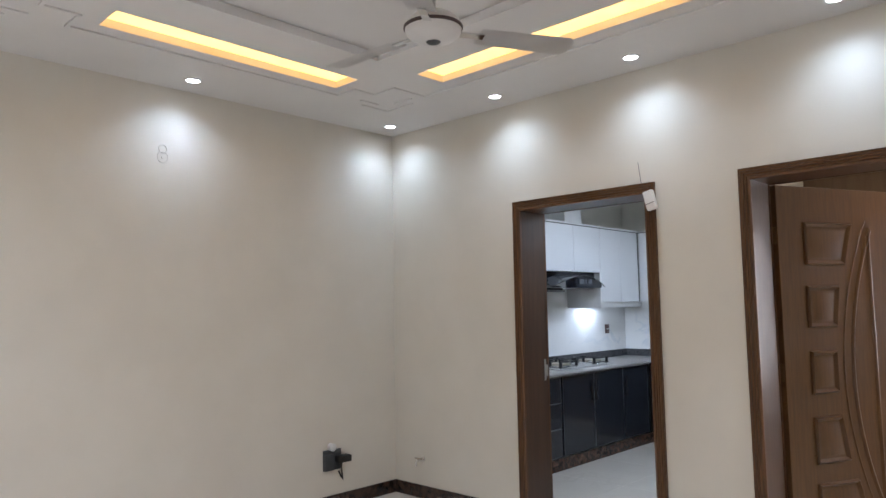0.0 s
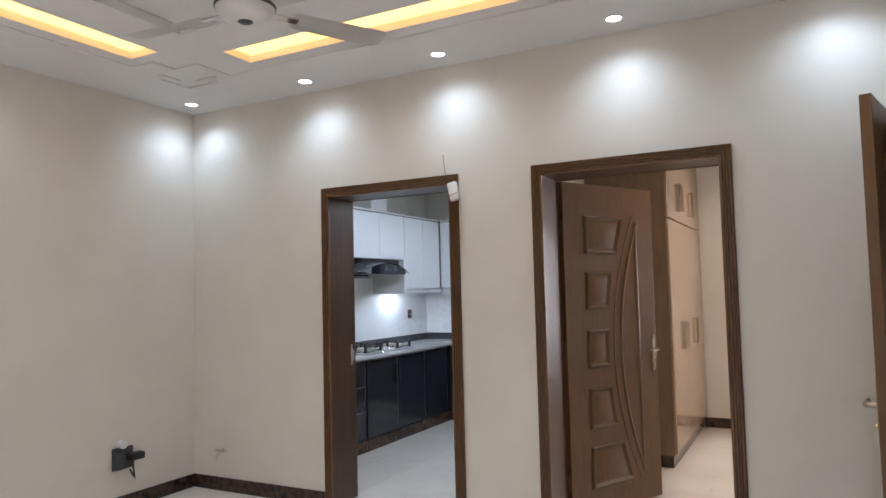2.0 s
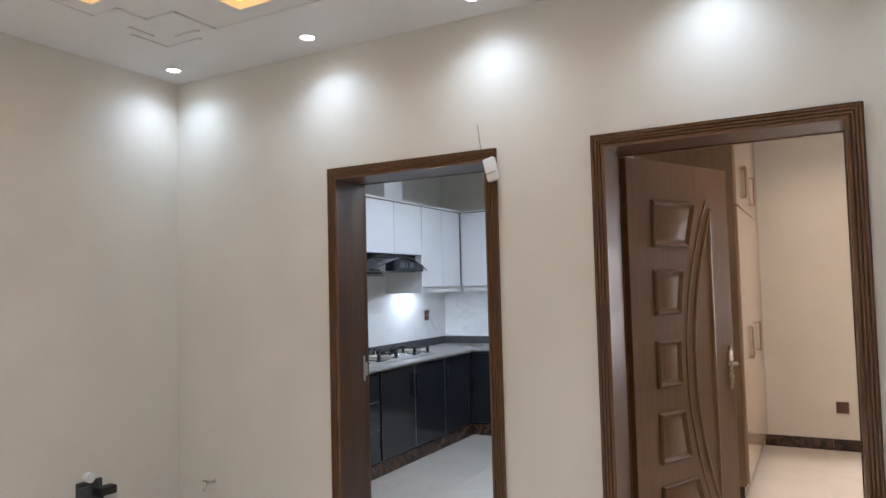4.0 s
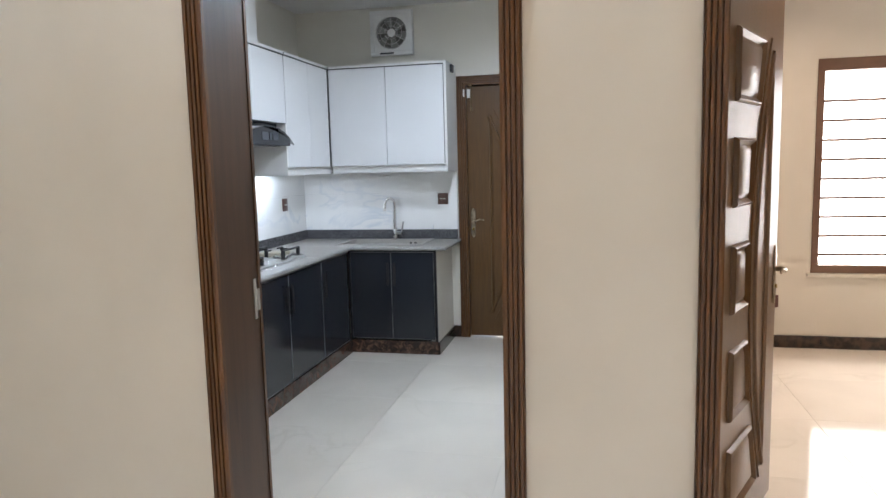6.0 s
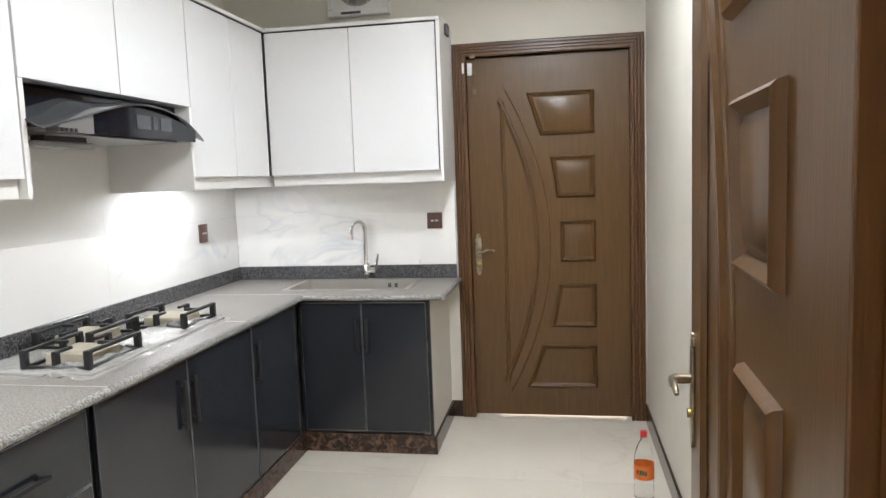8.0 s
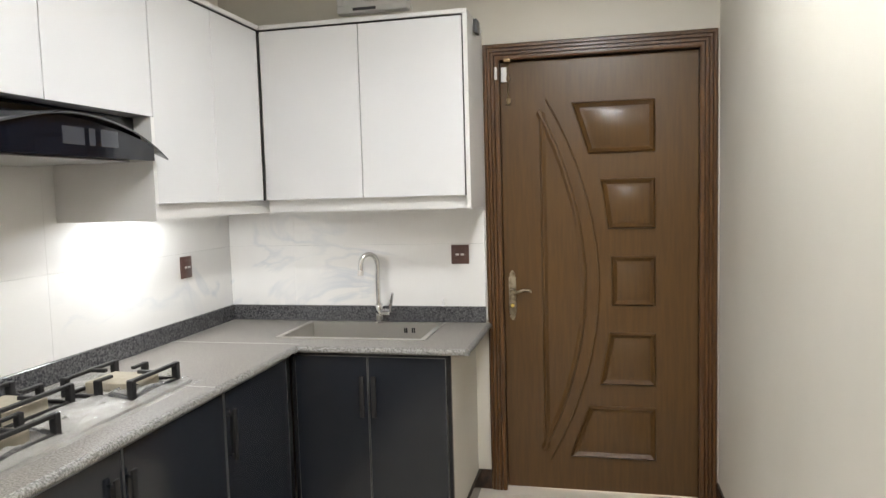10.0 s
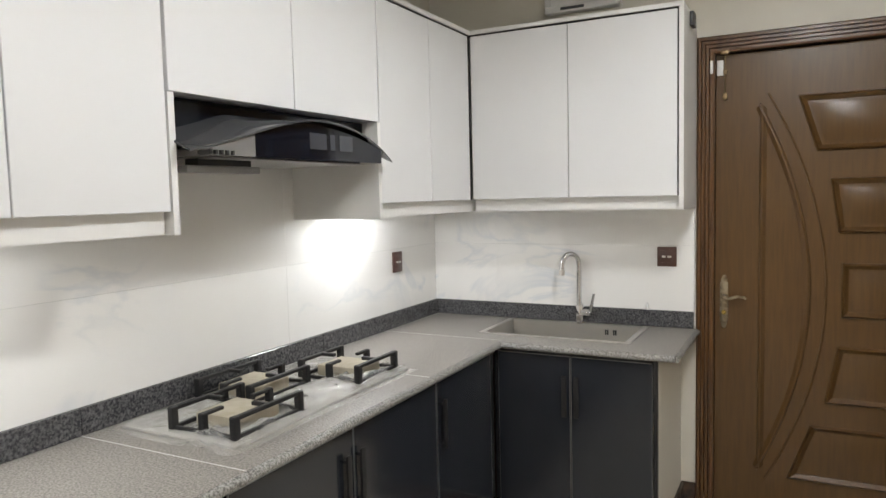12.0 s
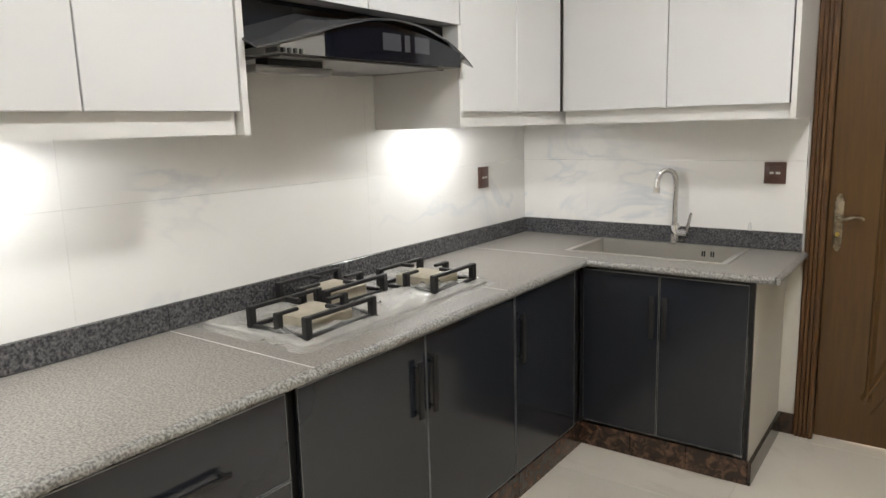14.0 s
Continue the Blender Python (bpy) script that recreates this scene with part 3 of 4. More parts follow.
structure("wall_worktop_end", box(-3.200, -3.145, 7.464, KY1, 0, 0.84), PAINT, "cream painted masonry end support below the worktop", "wall")

# worktop with a hole for the sink
SX0, SX1, SY0, SY1 = -3.99, -3.305, 7.588, 7.975
top = thing("worktop", "grey speckled granite worktop with a rounded rough front edge", "worktop")
CF, CB, CZ = -3.838, 7.428, 0.87
cuts = [4.56, 5.815, 6.765, 7.455]
for a, b in zip(cuts, cuts[1:]):
    part("slab", box(-4.475, CF, a + 0.0006, b - 0.0006, 0.843, CZ), GRANITE, top, smooth=False)
for dims in ((-4.475, SX0, 7.4562, 8.03), (SX0, SX1, 7.4562, SY0), (SX0, SX1, SY1, 8.03), (SX1, -3.075, 7.4562, 8.03), (CF + 0.001, -3.075, CB, 7.456)):
    part("slab", box(*dims, 0.843, CZ), GRANITE, top, smooth=False)


def nosing(p, q, out):
    """A rounded edge that runs from p to q and bulges towards out."""
    bm = bmesh.new()
    p, q, out = Vector(p), Vector(q), Vector(out)
    n = max(2, int((q - p).length / 0.012))
    rings = []
    for i in range(n + 1):
        base = p.lerp(q, i / n)
        ring = []
        for k in range(9):
            a = math.pi / 2 - math.pi * k / 8
            v = base + out * (0.002 + 0.016 * math.cos(a)) + Vector((0, 0, -0.0145 + 0.0145 * math.sin(a)))
            if 0 < k:
                v += out * 0.005 * noise.noise(v * 60) - Vector((0, 0, 0.002 * abs(noise.noise(v * 40))))
            ring.append(bm.verts.new(v))
        rings.append(ring)
    for a, b in zip(rings, rings[1:]):
        for k in range(8):
            bm.faces.new((a[k], a[k + 1], b[k + 1], b[k]))
    bm.faces.new(rings[0])
    bm.faces.new(rings[-1])
    return bm


for p, q, o in (((CF, 4.56, CZ), (CF, 5.814, CZ), (1, 0, 0)), ((CF, 5.816, CZ), (CF, 6.764, CZ), (1, 0, 0)), ((CF, 6.766, CZ), (CF, CB, CZ), (1, 0, 0)),
                ((CF, CB, CZ), (-3.075, CB, CZ), (0, -1, 0)), ((-3.075, CB, CZ), (-3.075, 8.03, CZ), (1, 0, 0))):
    part("nosing", nosing(p, q, o), GRANITE_RAW, top, "rough chiselled granite edge")
for y in cuts[1:-1]:
    part("joint", box(-4.474, CF, y - 0.0018, y + 0.0018, CZ - 0.01, CZ + 0.0006), PLASTIC, top, "pale joint line", smooth=False)
part("joint", box(-4.474, CF, 7.4535, 7.4570, CZ - 0.01, CZ + 0.0006), PLASTIC, top, "pale joint line", smooth=False)
up = thing("upstand", "dark speckled granite upstand along the tiled wall", "upstand", kind="structure")
for a, b in ((4.56, 5.815), (5.817, 6.95), (6.952, 8.028)):
    part("strip", box(-4.475, -4.458, a, b, CZ + 0.001, 0.951, 0.002, 1), GRANITE_DARK, up, smooth=False)
part("strip", box(-4.457, -3.083, 8.013, 8.03, CZ + 0.001, 0.951, 0.002, 1), GRANITE_DARK, up, smooth=False)

# sink and tap
s = thing("sink", "brushed steel inset sink with a flat rim", "sink")
bm = bmesh.new()
for a in ((SX0 - 0.018, SX1 + 0.018, SY0 - 0.018, SY0 + 0.006), (SX0 - 0.018, SX1 + 0.018, SY1 - 0.006, SY1 + 0.018), (SX0 - 0.018, SX0 + 0.006, SY0 + 0.006, SY1 - 0.006), (SX1 - 0.006, SX1 + 0.018, SY0 + 0.006, SY1 - 0.006)):
    bx(bm, *a, CZ + 0.0005, CZ + 0.004)
part("rim", bm, STEEL, s, "bright steel rim", smooth=False)
bm = bmesh.new()
bx(bm, SX0 + 0.002, SX0 + 0.006, SY0 + 0.002, SY1 - 0.002, 0.66, CZ)
bx(bm, SX1 - 0.006, SX1 - 0.002, SY0 + 0.002, SY1 - 0.002, 0.66, CZ)
bx(bm, SX0 + 0.006, SX1 - 0.006, SY0 + 0.002, SY0 + 0.006, 0.66, CZ)
bx(bm, SX0 + 0.006, SX1 - 0.006, SY1 - 0.006, SY1 - 0.002, 0.66, CZ)
bx(bm, SX0 + 0.002, SX1 - 0.002, SY0 + 0.002, SY1 - 0.002, 0.655, 0.66)
part("bowl", bm, STEEL, s, smooth=False)
part("drain", cyl(bmesh.new(), -3.65, 7.79, 0.662, 0.045, 0.004), CHROME, s, "round drain")
for k in range(2):
    bm = bmesh.new()
    for j in range(2):
        bx(bm, -3.495 + k * 0.04 + j * 0.010, -3.488 + k * 0.04 + j * 0.010, SY1 - 0.0075, SY1 - 0.0058, 0.822, 0.848)
    part("overflow_slot", bm, BLACK, s, "dark overflow slot", smooth=False)
f = thing("tap", "tall chrome gooseneck mixer tap behind the sink", "tap")
bm = revolve(bmesh.new(), [(0.001, CZ + 0.001), (0.028, CZ + 0.001), (0.028, CZ + 0.008), (0.022, CZ + 0.014), (0.022, CZ + 0.085), (0.017, CZ + 0.10), (0.001, CZ + 0.10)], -3.630, 7.995)
fx, fy = -3.630, 7.995
f_body = part("tap_body", bm, CHROME, f)
neck = [(fx, fy - 0.01, CZ + 0.09), (fx, fy - 0.01, 1.17)] + [(fx - 0.034 + 0.034 * math.cos(a), fy - 0.01 - 0.03 * (1 - math.cos(a)), 1.17 + 0.055 * math.sin(a)) for a in [math.pi * k / 10 for k in range(1, 11)]] + [(fx - 0.070, fy - 0.072, 1.13)]
part("spout", tube(bmesh.new(), neck, 0.013, 14), CHROME, f)
part("aerator", tube(bmesh.new(), [(fx - 0.0695, fy - 0.071, 1.145), (fx - 0.071, fy - 0.073, 1.118)], 0.015, 14), STEEL, f)
bm = cyl(bmesh.new(), fx + 0.035, fy - 0.01, CZ + 0.055, 0.017, 0.05, "x", 18)
part("lever", tube(bm, [(fx + 0.055, fy - 0.01, CZ + 0.058), (fx + 0.066, fy - 0.015, CZ + 0.10), (fx + 0.078, fy - 0.02, CZ + 0.155)], [0.010, 0.008, 0.006], 10), CHROME, f, "chrome side lever")
solid("pipe_stub", revolve(bmesh.new(), [(0.001, 0.952), (0.012, 0.952), (0.009, 0.96), (0.005, 0.985), (0.001, 0.986)], -3.30, 8.02, 12), PLASTIC, "small white pipe cap on the upstand", "pipe")

# upper cabinets
UX, UZ0, UZ1 = -4.06, 1.51, 2.286


def upper(a, b, doors, z0, label, valance=True):
    c = thing("wall_cabinet", label, "kitchen cabinet", group="wall cabinets")
    part("body", box(-4.474, UX - 0.02, a + 0.001, b - 0.001, z0 + 0.002, 2.285), WHITE_SIDE, c, smooth=False)
    for p, q in doors:
        slab_door(c, UX, p, q, z0, UZ1, WHITE_LAC, "x")
    part("cornice", box(-4.474, UX + 0.008, a, b, 2.294, 2.312), WHITE_SIDE, c, smooth=False)
    # Black strip fills the gap under the cornice to give its shade.
    part("gap_shade", box(UX - 0.018, UX + 0.001, a + 0.002, b - 0.002, 2.2868, 2.2936), BLACK, c, "black strip put in for the shade of the gap", smooth=False)
    if valance:
        part("valance", box(UX - 0.06, UX - 0.03, a + 0.002, b - 0.002, 1.452, z0), WHITE_SIDE, c, smooth=False)
    return c


upper(4.56, 5.83, [(4.56, 5.01), (5.01, 5.423), (5.423, 5.827)], UZ0, "white lacquered three-door wall cabinet over the worktop")
upper(5.855, 6.81, [(5.834, 6.332), (6.332, 6.824)], 1.817, "short white wall cabinet above the cooker hood", False)
c = upper(6.832, 8.02, [(6.828, 7.237), (7.237, 7.632)], UZ0, "white lacquered two-door corner wall cabinet")
# Shade of the corner gap, set in as a black strip.
part("corner_gap_shade", box(UX - 0.02, UX + 0.002, 7.634, 7.644, UZ0, UZ1), BLACK, c, "black strip put in for the shade of the corner gap", smooth=False)
for y0 in (5.832, 6.811):
    solid("side_panel", box(-4.474, UX, y0, y0 + 0.02, 1.450, 1.8155), WHITE_SIDE, "white laminated side panel beside the cooker hood", "panel", smooth=False)
c = thing("wall_cabinet", "white lacquered two-door wall cabinet above the sink", "kitchen cabinet", group="wall cabinets")
part("body", box(UX + 0.003, -3.095, 7.666, 8.03, 1.512, 2.285), WHITE_SIDE, c, smooth=False)
for a, b in ((UX + 0.004, -3.575), (-3.575, -3.100)):
    slab_door(c, 7.646, a, b, UZ0, UZ1, WHITE_LAC, "y")
part("valance", box(UX + 0.003, -3.096, 7.68, 7.70, 1.452, UZ0), WHITE_SIDE, c, smooth=False)
part("cornice", box(UX + 0.01, -3.075, 7.636, 8.03, 2.294, 2.312), WHITE_SIDE, c, smooth=False)
part("end_panel", box(-3.094, -3.075, 7.638, 8.03, 1.450, 2.293), WHITE_SIDE, c, "white end panel", smooth=False)
# Two black strips paint the shade in the top and side gaps.
part("gap_shade", box(UX + 0.004, -3.100, 7.645, 7.664, 2.2868, 2.2936), BLACK, c, "black strip put in for the shade of the gap", smooth=False)
part("side_gap_shade", box(-3.100, -3.0955, 7.645, 7.664, UZ0, 2.2936), BLACK, c, "black strip put in for the shade of the gap", smooth=False)
solid("duct_box", box(-4.40, -4.12, 6.28, 6.58, 2.313, KC - 0.002, 0.003), WHITE_SIDE, "white boxed hood duct above the cabinets", "duct", smooth=False)
solid("timber_offcut", box(-3.95, -3.62, 7.80, 7.86, 2.313, 2.335, 0.002), BROWN_DK, "dark strip lying on top of the cabinet", "strip", smooth=False)
solid("hinge_block", box(-3.072, -3.055, 7.78, 7.86, 2.24, 2.30, 0.003), GREY_PL, "small grey bracket at the cabinet's top corner", "bracket")


def downlight(x, y, z, r, label, group):
    d = thing("downlight", label, "ceiling light", pose(x, y, z), group)
    part("trim_ring", revolve(bmesh.new(), [(r, 0.0), (r + 0.012, -0.002), (r + 0.012, -0.005), (r + 0.004, -0.007), (r - 0.002, -0.004), (r - 0.002, 0.0)]), PLASTIC, d)
    part("lens", revolve(bmesh.new(), [(0.0005, -0.004), (r - 0.003, -0.003), (r - 0.003, 0.0)]), LENS, d, "glowing white lens")


for lx, ly in HALL_LAMPS:
    downlight(lx, ly, HC, 0.042, "small round white downlight, lit, in the false ceiling, the southern ones added unseen", "living room downlights")
for lx, ly in KITCHEN_LAMPS:
    downlight(lx, ly, KC, 0.09, "round white kitchen ceiling light, lit, the southern one added as unseen fill", "kitchen ceiling lights")
for lx, ly in BED_FILL_LAMPS:
    downlight(lx, ly, KC, 0.06, "assumed round warm bedroom downlight, lit, out of view", "bedroom downlights")

# cooker hood
h = thing("cooker_hood", "black cooker hood with a curved smoked glass canopy", "cooker hood")
HY, HW = 6.333, 0.487


def arch(v):
    rise = 1 - v * v
    if v < 0:
        rise = 0.5 * rise + 0.25 * (1 + math.cos(math.pi * v))
    return 1.668 + 0.108 * rise


bm = bmesh.new()
top_r, low_r = [], []
for i in range(25):
    v = -1 + 2 * i / 24
    fr = -3.955 - 0.05 * v * v
    y = HY + v * HW
    back = min(arch(v) + 0.05, 1.785)
    line = ((-4.125, back), (-4.06, (back + arch(v)) / 2), (fr, arch(v)))
    top_r.append([bm.verts.new((x, y, z)) for x, z in line])
    low_r.append([bm.verts.new((x, y, z - 0.006)) for x, z in line])
for r, flip in ((top_r, 0), (low_r, 1)):
    for a, b in zip(r, r[1:]):
        for k in range(2):
            q = (a[k], a[k + 1], b[k + 1], b[k])
            bm.faces.new(q if not flip else q[::-1])
for a, b, c2, d in zip(top_r, top_r[1:], low_r, low_r[1:]):
    bm.faces.new((a[2], b[2], d[2], c2[2]))
    bm.faces.new((a[0], b[0], d[0], c2[0]))
bm.faces.new(top_r[0] + low_r[0][::-1])
bm.faces.new(top_r[-1] + low_r[-1][::-1])
part("glass_canopy", bm, HOOD_GLASS, h, "curved smoked glass")
bm = bmesh.new()
fr0, fr1 = [], []
for i in range(17):
    v = -0.55 + 1.33 * i / 16
    y = HY + v * HW
    fr0.append((bm.verts.new((-3.985, y, 1.655)), bm.verts.new((-3.985, y, arch(v) - 0.008))))
    fr1.append((bm.verts.new((-4.13, y, 1.655)), bm.verts.new((-4.13, y, arch(v) - 0.008))))
for r in (fr0, fr1):
    for a, b in zip(r, r[1:]):
        bm.faces.new((a[0], b[0], b[1], a[1]))
for k in (0, 1):
    for a, b, c2, d in zip(fr0, fr0[1:], fr1, fr1[1:]):
        bm.faces.new((a[k], b[k], d[k], c2[k]))
bm.faces.new((fr0[0][0], fr0[0][1], fr1[0][1], fr1[0][0]))
bm.faces.new((fr0[-1][0], fr0[-1][1], fr1[-1][1], fr1[-1][0]))
part("body", bm, HOOD_BODY, h, "black body with a control panel", smooth=False)
# Display panes painted paler than the panel to carry its window reflections.
for a, b in ((-0.03, 0.055), (0.075, 0.10), (0.125, 0.20)):
    part("display", box(-3.986, -3.983, HY + a, HY + b, 1.688, 1.738), DISPLAY, h, "control display pane, painted paler for the window reflections", smooth=False)
bm = bmesh.new()
side0 = [(-4.12, HY - 0.45, 1.655), (-3.995, HY - 0.42, 1.655), (-3.986, HY - 0.27, 1.655), (-4.12, HY - 0.27, 1.655)]
side1 = [(x, y, arch((y - HY) / HW) - 0.009) for x, y, z in side0]
v0, v1 = [bm.verts.new(p) for p in side0], [bm.verts.new(p) for p in side1]
for i in range(4):
    bm.faces.new((v0[i], v0[(i + 1) % 4], v1[(i + 1) % 4], v1[i]))
bm.faces.new(v0)
bm.faces.new(v1)
part("side_body", bm, HOOD_GREY, h, "grey metal side body with vents", smooth=False)
part("chimney", box(-4.47, -4.127, 5.8555, 6.808, 1.660, 1.8145), HOOD_BODY, h, "dark metal chimney box", smooth=False)
part("filter", box(-4.42, -4.02, HY - 0.40, HY + 0.30, 1.649, 1.6545, 0.003), HOOD_GREY, h, "grey grease filter", smooth=False)
for k in range(5):
    part("vent_slat", box(-4.03, -3.984, HY - 0.44 + k * 0.020, HY - 0.433 + k * 0.020, 1.656, 1.668), BLACK_PL, h, smooth=False)
part("lamp_bar", box(-4.12, -4.07, HY - 0.44, HY - 0.16, 1.612, 1.632, 0.004), HOOD_GREY, h, "grey lamp bar")
part("lamp_bracket", box(-4.12, -4.07, HY - 0.40, HY - 0.20, 1.632, 1.650), BLACK_PL, h, smooth=False)

# gas hob
hob = thing("gas_hob", "steel gas hob with cast iron pan supports, wrapped in clear film", "gas hob")
part("plate", box(-4.41, -3.955, 5.90, 6.81, CZ + 0.001, CZ + 0.014, 0.005), HOB_TOP, hob, "pale wrapped plate")


def grate(cx, cy, a, b):
    """A cast iron pan support, a along x and b along y."""
    z0, z1 = CZ + 0.016, CZ + 0.082
    g = bmesh.new()
    t = 0.0115
    for s in (-1, 1):
        bx(g, cx - a, cx + a, cy + s * b - t * 0.6, cy + s * b + t * 0.6, z0, z0 + 0.012, 0.002, 1)
        bx(g, cx + s * a - t * 0.6, cx + s * a + t * 0.6, cy - b, cy + b, z0, z0 + 0.012, 0.002, 1)
    for sx in (-1, 1):
        for sy in (-1, 1):
            bx(g, cx + sx * a - t, cx + sx * a + t, cy + sy * b - t, cy + sy * b + t, z0, z1, 0.003, 1)
    for s in (-1, 1):
        bx(g, cx - t * 0.9, cx + t * 0.9, cy + s * b - t, cy + s * b + t, z0, z1 - 0.004, 0.003, 1)
        bx(g, cx - t * 0.7, cx + t * 0.7, min(cy + s * b, cy + s * 0.45 * b), max(cy + s * b, cy + s * 0.45 * b), z1 - 0.014, z1 - 0.004, 0.002, 1)
        bx(g, cx + s * a - t * 0.7, cx + s * a + t * 0.7, cy - b, cy + b, z1 - 0.012, z1, 0.002, 1)
        bx(g, min(cx + s * a, cx + s * 0.5 * a), max(cx + s * a, cx + s * 0.5 * a), cy - t * 0.7, cy + t * 0.7, z1 - 0.012, z1, 0.002, 1)
    part("pan_support", g, IRON, hob, "black cast iron pan support", smooth=False)
    w2 = box(cx - a * 0.72, cx + a * 0.72, cy - b * 0.62, cy + b * 0.62, CZ + 0.014, CZ + 0.055, 0.006)
    part("packing_block", w2, FOAM, hob, "beige packing block over the burner")


for gx, gy, ga, gb in ((-4.105, 6.07, 0.118, 0.135), (-4.285, 6.335, 0.112, 0.14), (-4.122, 6.66, 0.124, 0.12)):
    grate(gx, gy, ga, gb)
# loose film along the front of the hob
bm = bmesh.new()
NX, NY = 44, 76
grid = []
for i in range(NX + 1):
    row = []
    for j in range(NY + 1):
        u, v = i / NX, j / NY
        x, y = -4.425 + 0.50 * u, 5.868 + 0.972 * v
        loose = min(1.0, max(0.12, (u - 0.45) * 4)) * (1 - max(0.0, (u - 0.8) * 4))
        n1 = noise.noise(Vector((x * 14, y * 9, 0.3))) + 0.6 * noise.noise(Vector((x * 33, y * 28, 4.1)))
        z = CZ + 0.0155 + loose * 0.032 * max(0, n1 + 0.40) + (0.001 + 0.016 * loose) * abs(noise.noise(Vector((x * 60, y * 45, 2.0))))
        row.append(bm.verts.new((x + 0.007 * n1, y + 0.008 * n1, max(CZ + (0.0165 if 0.04 < u < 0.93 and 0.035 < v < 0.965 else 0.003), z - (0 if 0.04 < u < 0.95 and 0.035 < v < 0.965 else 0.015)))))
    grid.append(row)
for i in range(NX):
    for j in range(NY):
        bm.faces.new((grid[i][j], grid[i + 1][j], grid[i + 1][j + 1], grid[i][j + 1]))
ob = part("packing_film", bm, FILM, hob, "crumpled clear packing film")
ob.visible_shadow = False


def socket(m, label, w=0.09, h=0.096, kind="switch"):
    s = thing("wall_socket", label, "socket", m)
    part("plate", box(-w / 2, w / 2, -0.010, 0, -h / 2, h / 2, 0.003), BROWN_PL, s)
    part("insert", box(-w * 0.30, w * 0.30, -0.0125, -0.0095, -h * 0.30, h * 0.30, 0.001), BROWN_PL, s)
    for a, b in ((-0.022, -0.004), (0.004, 0.022)):
        part("rocker", box(a, b, -0.015, -0.0122, -0.005, 0.005, 0.001), STEEL if kind == "switch" else BROWN_DK, s)


socket(pose(-4.476, 7.605, 1.20, 0, 0, 90), "small brown socket plate on the marble tiles", 0.085, 0.105)
socket(pose(-3.207, 8.028, 1.214), "square brown switch plate on the marble tiles beside the door")
socket(pose(-0.573, BY1 - 0.001, 0.372), "dark brown socket plate low on the bedroom wall", 0.098, 0.098, "dark")

# exhaust fan
e = thing("exhaust_fan", "square white plastic exhaust fan high on the wall", "exhaust fan", pose(-3.618, KY1, 2.618))
bm = bmesh.new()
bx(bm, -0.185, 0.185, -0.055, -0.001, 0.150, 0.185, 0.006)
bx(bm, -0.185, 0.185, -0.055, -0.001, -0.185, -0.150, 0.006)
bx(bm, -0.185, -0.150, -0.055, -0.001, -0.15, 0.15, 0.006)
bx(bm, 0.150, 0.185, -0.055, -0.001, -0.15, 0.15, 0.006)
part("housing", bm, PLASTIC, e, smooth=False)
bm = bmesh.new()
N = 40
for k in range(N):
    a0, a1 = 2 * math.pi * k / N, 2 * math.pi * (k + 1) / N

    def rim(a, r):
        return (r * math.cos(a), r * math.sin(a))

    def sq(a):
        c, s2 = math.cos(a), math.sin(a)
        q = 0.151 / max(abs(c), abs(s2))
        return (q * c, q * s2)
    p = [rim(a0, 0.137), rim(a1, 0.137), sq(a1), sq(a0)]
    v = [bm.verts.new((x, -0.050, z)) for x, z in p]
    bm.faces.new(v)
    v2 = [bm.verts.new((x, -0.050 + d, z)) for (x, z), d in ((p[0], 0), (p[1], 0), (p[1], 0.045), (p[0], 0.045))]
    bm.faces.new(v2)
part("face_plate", bm, PLASTIC, e, smooth=False)
part("back_shutter", box(-0.15, 0.15, -0.012, -0.002, -0.15, 0.15), material("shutter_plastic", (0.30, 0.30, 0.29), 0.5, scale=12), e, "grey shutter flaps", smooth=False)
for k in range(6):
    bm = bmesh.new()
    a = 2 * math.pi * k / 6
    pts = []
    for r, d0, d1 in ((0.03, -0.20, 0.28), (0.075, -0.12, 0.42), (0.122, 0.0, 0.50)):
        pts.append((bm.verts.new((r * math.cos(a + d0), -0.034, r * math.sin(a + d0))), bm.verts.new((r * math.cos(a + d1), -0.018, r * math.sin(a + d1)))))
    for p, q in zip(pts, pts[1:]):
        bm.faces.new((p[0], p[1], q[1], q[0]))
    geom = bmesh.ops.solidify(bm, geom=bm.faces[:], thickness=0.002)
    part("blade", bm, material("fan_blade_grey", (0.22, 0.21, 0.20), 0.4, scale=10) if k == 0 else bpy.data.materials["fan_blade_grey"], e, "grey fan blade")
part("hub", cyl(bmesh.new(), 0, -0.032, 0, 0.034, 0.03, "y", 24), PLASTIC, e)
for k in range(3):
    bm = bmesh.new()
    r = 0.055 + 0.04 * k
    tube(bm, [(r * math.cos(2 * math.pi * j / 32), -0.052, r * math.sin(2 * math.pi * j / 32)) for j in range(33)], 0.0016, 5)
    part("guard_ring", bm, PLASTIC, e)
bm = bmesh.new()
for k in range(12):
    a = 2 * math.pi * k / 12
    tube(bm, [(0.03 * math.cos(a), -0.052, 0.03 * math.sin(a)), (0.14 * math.cos(a), -0.052, 0.14 * math.sin(a))], 0.0014, 5)
part("guard_spokes", bm, PLASTIC, e)
part("nameplate", box(-0.10, 0.02, -0.0575, -0.054, -0.176, -0.162), GREY_PL, e, "small dark nameplate", smooth=False)
part("pull_cord", tube(bmesh.new(), [(0.17, -0.03, -0.12), (0.187, -0.03, -0.13), (0.20, -0.02, -0.18), (0.19, -0.01, -0.20)], 0.0015, 5), PLASTIC, e)

